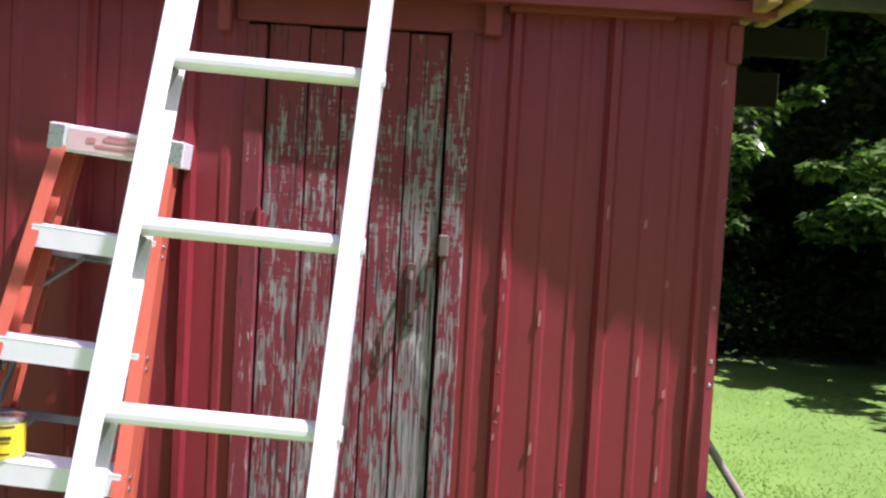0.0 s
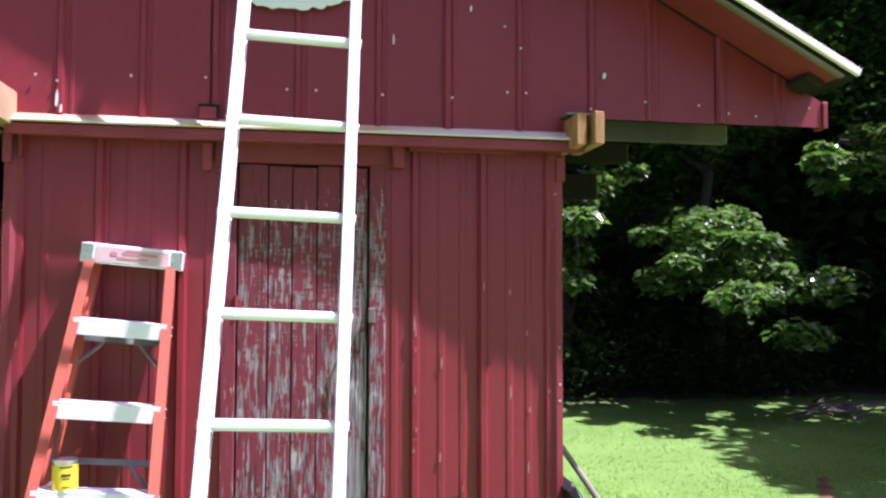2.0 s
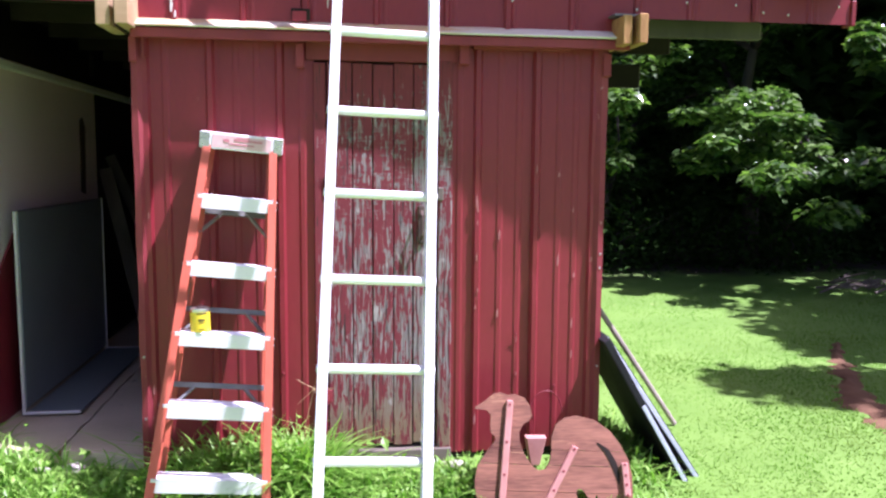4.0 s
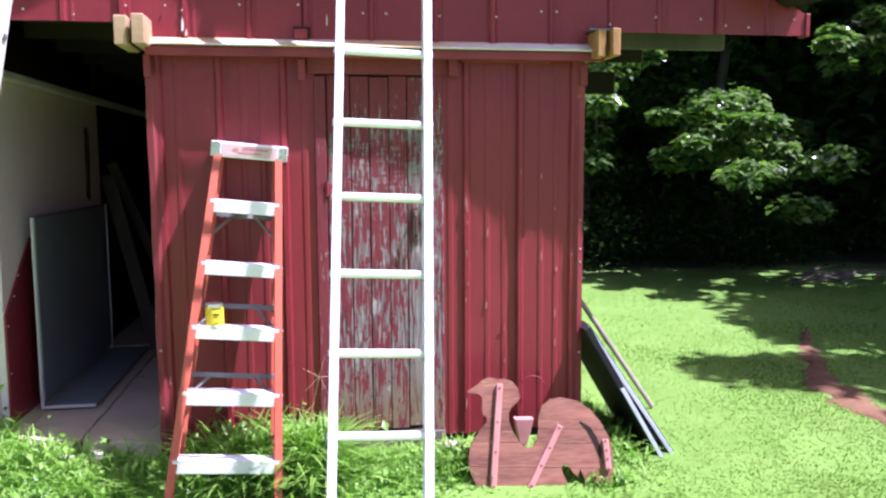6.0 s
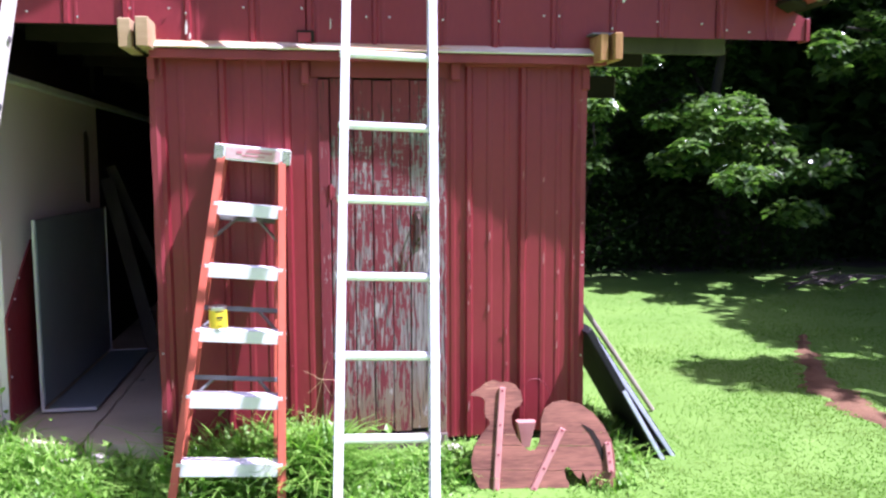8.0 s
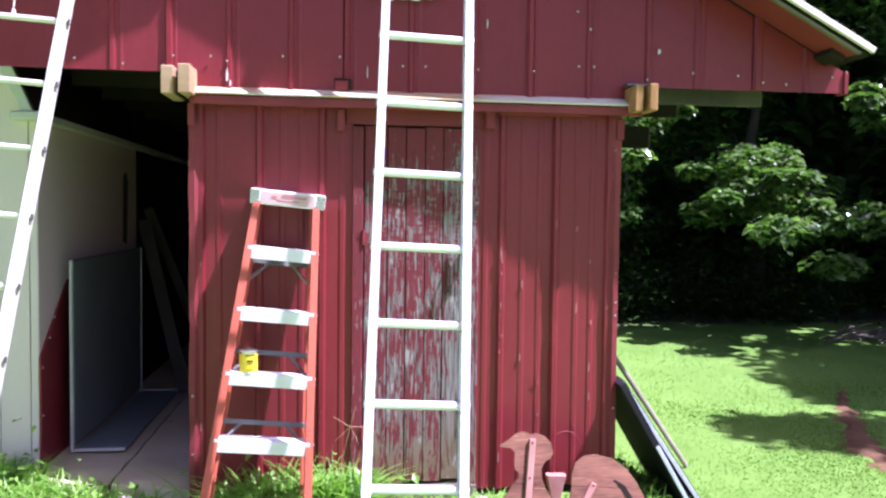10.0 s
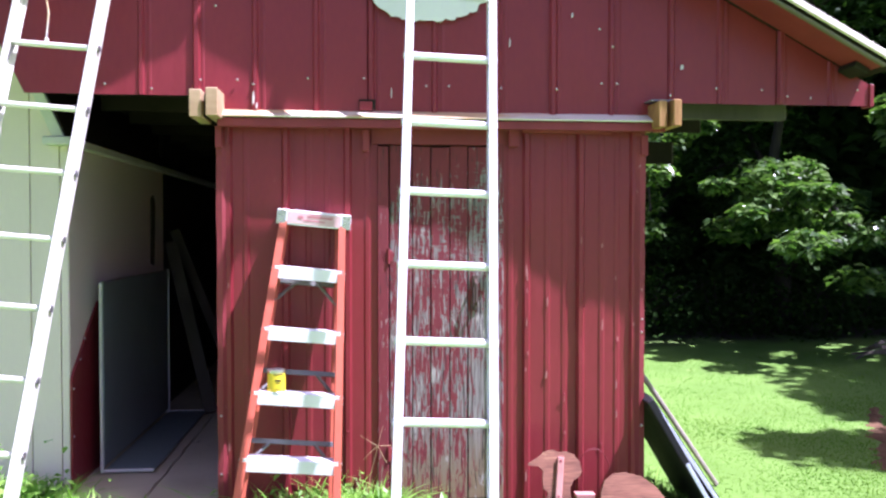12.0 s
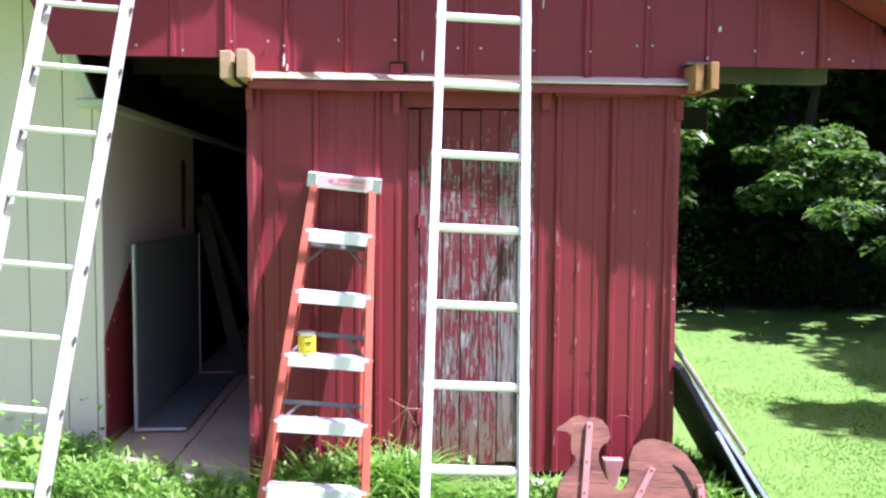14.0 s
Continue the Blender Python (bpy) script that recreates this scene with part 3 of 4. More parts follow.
    part("primer_patch", prism(ring, 0.006, Matrix.Translation((0, -0.062, 0))), WHITE_PRIMER, gable, "brushed white primer patch with a ragged edge")


def build_roof():
    roof = thing("roof", "metal shed roof with a white painted edge", "roof", kind="structure")
    front = -0.32
    d = Vector((1, 0, -SLOPE)).normalized()
    up = Vector((SLOPE, 0, 1)).normalized()
    for side in (1, -1):
        back = 1.25 if side > 0 else 6.8
        length = (EAVE_X - RIDGE_X) / math.cos(math.atan(SLOPE)) if side > 0 else 3.1
        m = Matrix.Translation((RIDGE_X, 0, RIDGE_Z + 0.02)) @ pose(0, 0, 0, 0, math.degrees(math.atan(SLOPE)) * side, 0)
        xs = (0, length) if side > 0 else (-length, 0)
        part("roof_deck", box((xs[0], front + 0.02, 0.0), (xs[1], back, 0.03), 0.002, m), DARK_WOOD_SHADE, roof)
        part("roof_metal", box((xs[0], front, 0.032), (xs[1], back, 0.042), 0.002, m), PALE_TRIM, roof)
        part("edge_trim", box((xs[0], front - 0.022, 0.012), (xs[1], front - 0.002, 0.046), 0.004, m), WHITE_SIDING, roof, "white metal roof edge")
        part("fly_rafter", box((xs[0], front + 0.002, -0.018), (xs[1] - 0.05, front + 0.03, -0.002), 0.003, m), GREY_TIMBER, roof)
        part("eave_soffit", box((xs[0], front + 0.034, -0.008), (xs[1] - 0.05, -0.055, -0.002), 0.001, m), RED_WOOD, roof)
    part("end_block", box((3.15, -0.20, -0.040), (3.24, -0.045, -0.004), 0.006, Matrix.Translation((RIDGE_X, 0, RIDGE_Z + 0.02)) @ pose(0, 0, 0, 0, math.degrees(math.atan(SLOPE)), 0)), DARK_WOOD_SHADE, roof)


def build_shed_rest():
    side = thing("wall_side", "red metal side wall of the shed", "wall", kind="structure")
    part("side_sheet", box((X1 - 0.02, 0.02, -0.05), (X1 - 0.004, 2.3, 2.3)), RED_METAL, side)
    inner = thing("wall_passage", "old red board wall along the covered passage", "wall", kind="structure")
    for i in range(34):
        y = 0.035 + i * 0.19
        part("board", box((X0 + 0.002, y, 0.03), (X0 + 0.022, y + 0.185, 2.3), 0.003), RED_WOOD, inner)
    # the passage's shade is put into this near-black wall colour
    tagged(part("wall_back", box((-1.9, 6.5, -0.2), (1.4, 6.6, 3.6)), DARK_WOOD_SHADE), "passage back wall, near-black to stand for deep shade", "wall", kind="structure")
    tagged(part("wall_shed_back", box((X0, 2.25, -0.1), (X1, 2.32, 2.4)), DARK_WOOD_SHADE), "dark rear wall of the shed", "wall", kind="structure")
    # loft floor coloured near-black so that it reads as unlit
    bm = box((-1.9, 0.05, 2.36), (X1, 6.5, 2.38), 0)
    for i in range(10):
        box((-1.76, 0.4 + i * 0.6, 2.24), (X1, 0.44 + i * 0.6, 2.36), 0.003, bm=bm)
    tagged(part("ceiling", bm, DARK_WOOD_SHADE), "joisted loft floor over the passage, darkened for its shade", "ceiling", kind="structure")
    for y, x1, z0, z1, tone in ((0.10, 2.205, 2.108, 2.20, OLD_BOARD), (1.0, 2.10, 2.15, 2.27, DARK_WOOD_SHADE), (1.05, 1.93, 1.945, 2.09, DARK_WOOD_SHADE)):
        look_out = thing("lookout_beam", "grey weathered beam carrying the roof overhang", "beam", group="lookout beams")
        part("timber", box((X1 - 0.2, y, z0), (x1, y + 0.045, z1), 0.004), tone, look_out)
        part("sawn_end", box((x1 + 0.001, y + 0.002, z0 + 0.002), (x1 + 0.006, y + 0.043, z1 - 0.002), 0.001), GREY_TIMBER, look_out, "pale sawn beam end")


build_front_wall()
build_door()
build_cap()
build_stub(1.422, 2.085, END_GRAIN, 0.056)
build_stub(-0.905, 2.105, RAW_WOOD, 0.070)
build_gable()
build_roof()
build_shed_rest()


# ---------------------------------------------------------------- cream building and the passage
CX, CY = -1.785, 0.50


def build_cream_building():
    front = thing("wall_cream", "cream grooved wooden siding of the neighbouring building", "wall", kind="structure")
    x = CX
    widths = [0.045, 0.16] + [0.205] * 12
    for w in widths:
        a, b = x - w, x
        za = 1.975 + (-1.80 - a) * 2.29
        zb = 1.975 + (-1.80 - b) * 2.29
        part("siding_board", prism([(a + 0.003, -0.16), (b - 0.003, -0.16), (b - 0.003, zb), (a + 0.003, za)], 0.02, Matrix.Translation((0, CY, 0)), 0.002), WHITE_SIDING, front)
        x = a
    part("sheathing", box((-4.3, CY + 0.018, -0.2), (CX - 0.024, CY + 0.05, 1.98)), DARK_WOOD_SHADE, front)
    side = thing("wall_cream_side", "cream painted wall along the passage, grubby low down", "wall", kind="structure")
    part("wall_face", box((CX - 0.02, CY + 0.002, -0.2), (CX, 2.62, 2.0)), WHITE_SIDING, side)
    # near-black boards stand for the cream wall falling into shade
    part("rear_boards", box((CX - 0.03, 2.622, -0.2), (CX - 0.004, 6.6, 2.4)), DARK_WOOD_SHADE, side)
    part("top_plate", box((CX - 0.10, CY - 0.10, 1.965), (CX + 0.05, 6.5, 2.01), 0.006), PALE_TRIM, side)
    roof = thing("roof_cream", "steep roof edge of the cream building with pale trim", "roof", kind="structure")
    d = math.degrees(math.atan(2.29))
    m = Matrix.Translation((-1.765, 0, 1.985)) @ pose(0, 0, 0, 0, d, 0)
    part("rake_board", box((-3.2, CY - 0.075, -0.06), (0.0, CY - 0.004, -0.002), 0.004, m), PALE_TRIM, roof)
    part("roof_slope", box((-3.2, CY - 0.07, 0.0), (0.0, 6.6, 0.012), 0.002, m), DARK_WOOD_SHADE, roof)


def build_passage():
    slab = thing("concrete_slab", "worn concrete passage floor with a cracked joint", "floor", kind="structure")
    crack = [(0.16 + 0.08 * i) for i in range(40)] + [6.45]
    rough = lambda y, k: 0.016 * noise.noise(Vector((y * 5, k, 2))) + 0.008 * noise.noise(Vector((y * 17, k, 6)))
    near = [(-1.333 + rough(y, 0.0), y) for y in crack]
    far = [(-1.312 + rough(y, 3.0) * 0.6, y) for y in crack]
    part("slab", prism([(CX, 0.30)] + near + [(CX, 6.45)], 0.3, Matrix.Translation((0, 0, 0.035)) @ pose(0, 0, 0, -90, 0, 0)), CONCRETE, slab)
    part("slab", prism([(X0 + 0.02, 0.035), (X0 + 0.02, 6.45)] + far[::-1], 0.3, Matrix.Translation((0, 0, 0.045)) @ pose(0, 0, 0, -90, 0, 0)), CONCRETE, slab)
    part("joint_dirt", box((-1.36, 0.2, -0.1), (-1.28, 6.4, 0.012), 0), DIRT, slab)
    scrap = thing("metal_offcut", "dark red metal offcut nailed low on the cream wall", "sheet metal")
    part("sheet", prism([(0.49, -0.06), (0.95, -0.02), (0.95, 1.06), (0.78, 0.92), (0.49, 0.66)], 0.012, Matrix.Translation((CX + 0.002, 0, 0)) @ pose(0, 0, 0, 0, 0, 90) @ Matrix.Diagonal((1, -1, 1, 1)), 0.001), RED_METAL, scrap)
    for y, z in ((0.51, 0.6), (0.51, 0.33), (0.52, 0.05), (0.62, 0.75), (0.7, 0.86)):
        bm = bmesh.new()
        bmesh.ops.create_uvsphere(bm, u_segments=8, v_segments=4, radius=0.007, matrix=Matrix.Translation((CX + 0.016, y, z)))
        part("nail", bm, TIN, scrap)
    lining = thing("slate_panel", "dark slate-coloured panel with pale edging, propped along the wall", "panel")
    part("sheet", box((-1.700, 0.76, 0.08), (-1.682, 2.33, 1.18), 0.003), DARK_PANEL, lining)
    part("tray", box((-1.682, 0.76, 0.047), (-1.395, 2.33, 0.062), 0.003), DARK_PANEL, lining)
    part("front_edge", box((-1.703, 0.742, 0.05), (-1.687, 0.76, 1.185), 0.003), PALE_TRIM, lining)
    part("foot_edge", box((-1.687, 0.742, 0.05), (-1.395, 0.762, 0.068), 0.003), PALE_TRIM, lining)
    part("top_edge", box((-1.703, 0.76, 1.18), (-1.680, 2.33, 1.188), 0.002), STEEL_DARK, lining)
    part("back_edge", box((-1.700, 2.33, 0.05), (-1.676, 2.345, 1.19), 0.003), PALE_TRIM, lining)
    part("back_foot", box((-1.676, 2.33, 0.05), (-1.38, 2.345, 0.068), 0.003), PALE_TRIM, lining)
    for base, top, w in (((-1.35, 2.32, 0.05), (-1.755, 2.74, 1.40), 0.10), ((-1.29, 3.3, 0.05), (-1.75, 2.86, 1.50), 0.08), ((-1.0, 3.4, 0.05), (-1.2, 4.05, 1.9), 0.12)):
        board = thing("leaning_plank", "old grey plank leaning in the dark passage", "plank", group="leaning planks")
        h = (Vector(top) - Vector(base)).length
        part("board", box((-w / 2, -0.012, 0), (w / 2, 0.012, h), 0.003, frame_to(base, top, (1, 0.3, 0))), OLD_BOARD, board)
    strap = thing("hanging_blade", "dark rusty tool blade hanging on the passage wall", "tool")
    part("blade", prism([(2.20, 1.24), (2.28, 1.22), (2.32, 1.70), (2.27, 1.77), (2.22, 1.75)], 0.012, Matrix.Translation((CX + 0.002, 0, 0)) @ pose(0, 0, 0, 0, 0, 90) @ Matrix.Diagonal((1, -1, 1, 1)), 0.002), RUST, strap)
    part("nail", tube([(CX, 2.26, 1.72), (CX + 0.03, 2.26, 1.725)], 0.004, 6), RUST, strap)
    for x, y, s in ((-1.52, 0.10, 0.035), (-1.36, 0.05, 0.03), (-1.22, 0.06, 0.045), (0.60, -0.10, 0.05), (-1.60, 0.14, 0.03)):
        bm = bmesh.new()
        bmesh.ops.create_icosphere(bm, subdivisions=2, radius=s)
        for v in bm.verts:
            v.co *= 1 + 0.3 * noise.noise(v.co * 25 + Vector((x, y, 0)) * 7)
        bmesh.ops.transform(bm, matrix=Matrix.Translation((x, y, ground_z(x, y) + s * 0.35)) @ Matrix.Diagonal((1.3, 0.9, 0.55, 1)), verts=bm.verts)
        tagged(part("stone", bm, STONE), "pale broken stone at the slab edge", "stone", group="stones")


build_cream_building()
build_passage()


# ---------------------------------------------------------------- ladders
def build_straight_ladder(name, label, base, rung0, step, length, half, across, metal, rail_w, rail_d, rung_r):
    """A ladder with channel rails; rung0 is the first rung's distance from the foot."""
    lad = thing(name, label, "ladder")
    z = Vector(step).normalized()
    m = frame_to(base, Vector(base) + z, across)
    for s in (-1, 1):
        # channel with the open side inwards
        w, d, t = rail_w, rail_d / 2, 0.006
        prof = [(0.0, -d), (0.0, d), (-w, d), (-w, d - t), (-t, d - t), (-t, -d + t), (-w, -d + t), (-w, -d)]
        bm = extruded([(s * (half + 0.005 + px), py) for px, py in prof], length, m, 0.0015)
        rail = part("rail", bm, metal, lad)
        part("foot", box((s * half - 0.03, -rail_d / 2 - 0.006, -0.03), (s * half + 0.03, rail_d / 2 + 0.006, 0.03), 0.006, m), BLACK_SHEET, rail)
    k = rung0
    gap = Vector(step).length
    while k < length - 0.1:
        bm = tube([m @ Vector((-half, 0, k)), m @ Vector((half, 0, k))], rung_r, 12)
        for s in (-1, 1):
            tube([m @ Vector((s * (half - 0.002), 0, k)), m @ Vector((s * (half + 0.010), 0, k))], rung_r * 0.8, 10, bm)
        rung = part("rung", bm, metal, lad, smooth=False)
        if name == "old_ladder":
            for s in (-1, 1):
                part("swage", tube([m @ Vector((s * (half + 0.009), 0, k)), m @ Vector((s * (half + 0.013), 0, k))], rung_r * 1.15, 10), STEEL_DARK, rung)
        for s in (-1, 1):
            tb = tube([m @ Vector((s * (half - 0.02), 0.004, k - rung_r)), m @ Vector((s * (half - 0.004), 0.008, k - rung_r - 0.07))], [0.010, 0.003], 6)
            part("gusset", tb, STEEL_DARK, rung)
        k += gap
    return lad


R2, R5 = Vector((0.207, -0.940, 1.645)), Vector((0.168, -1.204, 0.772))
STEP = (R2 - R5) / 3
FOOT = R5 - STEP * 2.9
build_straight_ladder("extension_ladder", "bright aluminium straight ladder leaning on the shed gable", FOOT, STEP.length * 0.9, STEP, 4.4, 0.19, (1, 0.0, 0), ALU, 0.034, 0.066, 0.0165)
L1, L6 = Vector((-1.561, -0.30, 2.348)), Vector((-1.700, -0.68, 0.880))
STEP2 = (L1 - L6) / 5
FOOT2 = L6 - STEP2 * 3.25
build_straight_ladder("old_ladder", "old cream-grey aluminium ladder leaning beside the cream wall", FOOT2, STEP2.length * 0.25, STEP2, 3.7, 0.20, (1, -0.05, 0), ALU_OLD, 0.03, 0.075, 0.014)


cord = thing("cord", "frayed white cord hanging from the old ladder", "cord")
part("strand", tube([(-1.585, -0.27, 2.75), (-1.60, -0.275, 2.58), (-1.585, -0.285, 2.50), (-1.595, -0.29, 2.38)], [0.004, 0.003, 0.005, 0.003], 6), CAP_PAINT, cord)
part("knot", box((-1.603, -0.297, 2.345), (-1.585, -0.283, 2.385), 0.005), CAP_PAINT, cord)


def build_stepladder():
    lad = thing("stepladder", "folded orange fibreglass stepladder with aluminium steps, against the wall", "stepladder")
    base, top = Vector((-0.520, -0.56, -0.14)), Vector((-0.386, -0.075, 1.60))
    m = frame_to(base, top, (1, 0.10, 0))
    L = (top - base).length
    half = lambda k: 0.268 - (0.268 - 0.158) * k / L
    # k runs from the foot; y is towards the wall
    for s in (-1, 1):
        for nm, y, depth, thick, k1, inset in (("front_rail", 0.0, 0.072, 0.036, L - 0.02, 0.0), ("rear_rail", 0.19, 0.045, 0.03, L - 0.05, 0.016)):
            x0, x1 = s * (half(0) - inset), s * (half(k1) - inset)
            lean = 0.13 if nm == "rear_rail" else 0.0
            mm = m @ frame_to((x0, y + lean * 0.2, 0.0), (x1, y - lean, k1), (1, 0, 0))
            length = (Vector((x1, y - lean, k1)) - Vector((x0, y, 0))).length
            w, d, t = thick, depth / 2, 0.005
            a, b = (-w if s > 0 else 0), (0 if s > 0 else w)
            prof = [(0.0, -d), (0.0, d), (-w, d), (-w, d - t), (-t, d - t), (-t, -d + t), (-w, -d + t), (-w, -d)]
            bm = extruded([(s * px, py) for px, py in prof], length, mm, 0.001)
            rail = part(nm, bm, ORANGE, lad)
            part("foot", box((a - 0.004, -depth / 2 - 0.004, -0.02), (b + 0.004, depth / 2 + 0.004, 0.045), 0.004, mm), BLACK_SHEET, rail)
    steps = [0.285, 0.59, 0.895, 1.20, 1.505]
    for k in steps:
        h = half(k) - 0.014
        tilt = m @ Matrix.Translation((0, 0, k)) @ pose(0, 0, 0, 15.5, 0, 0)
        prof = [(-0.041, 0.0), (-0.041, -0.058), (-0.037, -0.058), (-0.037, -0.005)]
        prof += [(0.042, -0.005), (0.042, -0.036), (0.046, -0.036), (0.046, 0.0)]
        prof += [(0.036 - 0.012 * g + d, z) for g in range(7) for d, z in ((0.0, 0.0), (-0.001, 0.0018), (-0.005, 0.0018), (-0.006, 0.0))]
        bm = extruded(prof, 2 * h, tilt @ Matrix(((0, 0, 1, -h), (1, 0, 0, 0), (0, 1, 0, 0), (0, 0, 0, 1))))
        step = part("step", bm, ALU, lad, "bright aluminium step")
        for s in (-1, 1):
            for dz in (-0.012, -0.042):
                part("rivet", tube([tilt @ Vector((s * (h + 0.012), -0.012, dz)), tilt @ Vector((s * (h + 0.020), -0.012, dz))], 0.007, 8), STEEL_DARK, step)
    for k in (0.61, 0.945, 1.395):
        h = half(k) - 0.02
        mm = m @ Matrix.Translation((0, 0.10, k + 0.055))
        part("rear_brace", box((-h, -0.008, -0.012), (h, 0.012, 0.012), 0.002, mm), STEEL_DARK, lad, "dull grey rear brace")
        for s in (-1, 1):
            bm = tube([mm @ Vector((s * (h - 0.11), 0.0, 0.0)), mm @ Vector((s * (h - 0.01), -0.02, -0.105))], 0.009, 6)
            part("knee_brace", bm, STEEL_DARK, lad)
    for s in (-1, 1):
        part("spreader", tube([m @ Vector((s * 0.175, 0.01, 1.18)), m @ Vector((s * 0.178, 0.07, 1.02)), m @ Vector((s * 0.17, 0.09, 1.16))], 0.008, 6), STEEL_DARK, lad)
    mt = m @ Matrix.Translation((0, 0.035, L - 0.005)) @ pose(0, 0, 0, 15.5, 0, 0)
    bm = box((-0.176, -0.085, -0.008), (0.184, 0.052, 0.0), 0.003, mt)
    box((-0.176, -0.09, -0.074), (0.184, -0.082, 0.001), 0.004, mt, bm)
    box((-0.176, 0.046, -0.07), (0.184, 0.052, 0.001), 0.003, mt, bm)
    for s in (-1, 1):
        box((s * 0.180 + 0.001, -0.088, -0.073), (s * 0.180 + 0.007, 0.052, 0.0), 0.002, mt, bm)
    cap = part("top_cap", bm, ALU, lad, "aluminium top cap")
    part("sticker", box((-0.125, -0.0925, -0.066), (0.135, -0.0905, -0.010), 0, mt), LABEL_PINK, cap, "faded pink sticker")
    for x0, x1, z0, z1 in ((-0.05, 0.06, -0.050, -0.043), (-0.075, -0.05, -0.040, -0.026), (-0.03, 0.095, -0.032, -0.022), (-0.02, 0.04, -0.018, -0.014)):
        part("print_bar", box((x0, -0.0942, z0), (x1, -0.0927, z1), 0, mt), LABEL_RED, cap)
    for x0, x1 in ((-0.176, -0.136), (0.146, 0.184)):
        part("end_plate", box((x0, -0.0925, -0.072), (x1, -0.0903, -0.002), 0.001, mt), TIN, cap, "dull grey end of the cap")
    return m, half


STEP_POSE, STEP_HALF = build_stepladder()


def build_can():
    at = STEP_POSE @ Matrix.Translation((-0.097, 0.0, 0.889)) @ pose(0, 0, 0, 15.5, 0, 0)
    m = Matrix.Translation(at.translation + Vector((0, 0.0, 0.004)))
    can = thing("paint_can", "small yellow-labelled tin of wood stain on a ladder step", "paint can")
    r, h = 0.043, 0.105
    pts = lambda zs: [m @ Vector((0, 0, z)) for z in zs]
    part("body", tube(pts((0.0, 0.004, 0.006, h - 0.006, h - 0.004, h)), [r, r, r - 0.0015, r - 0.0015, r, r], 32), TIN, can, smooth=False)
    part("label", tube(pts((0.008, h - 0.012)), r - 0.0005, 32, cap=False), YELLOW, can, "yellow printed label")
    bm = tube(pts((h - 0.001, h + 0.003)), [r - 0.002, r - 0.002], 32)
    tube(pts((h + 0.003, h + 0.0035)), [r - 0.010, r - 0.010], 32, bm)
    part("lid", bm, TIN, can)
    for z, w, t in ((0.088, 0.045, 0.006), (0.060, 0.030, 0.010), (0.048, 0.024, 0.004), (0.020, 0.026, 0.004)):
        bm = bmesh.new()
        n = 8
        rows = []
        for i in range(n + 1):
            a = -1.25 + (i / n - 0.5) * w / r
            rows.append([bm.verts.new(m @ Vector((math.cos(a) * (r + 0.0006), math.sin(a) * (r + 0.0006), zz))) for zz in (z - t / 2, z + t / 2)])
        for u, v in zip(rows, rows[1:]):
            bm.faces.new((u[0], v[0], v[1], u[1]))
        part("print_bar", bm, PRINT, can)


build_can()


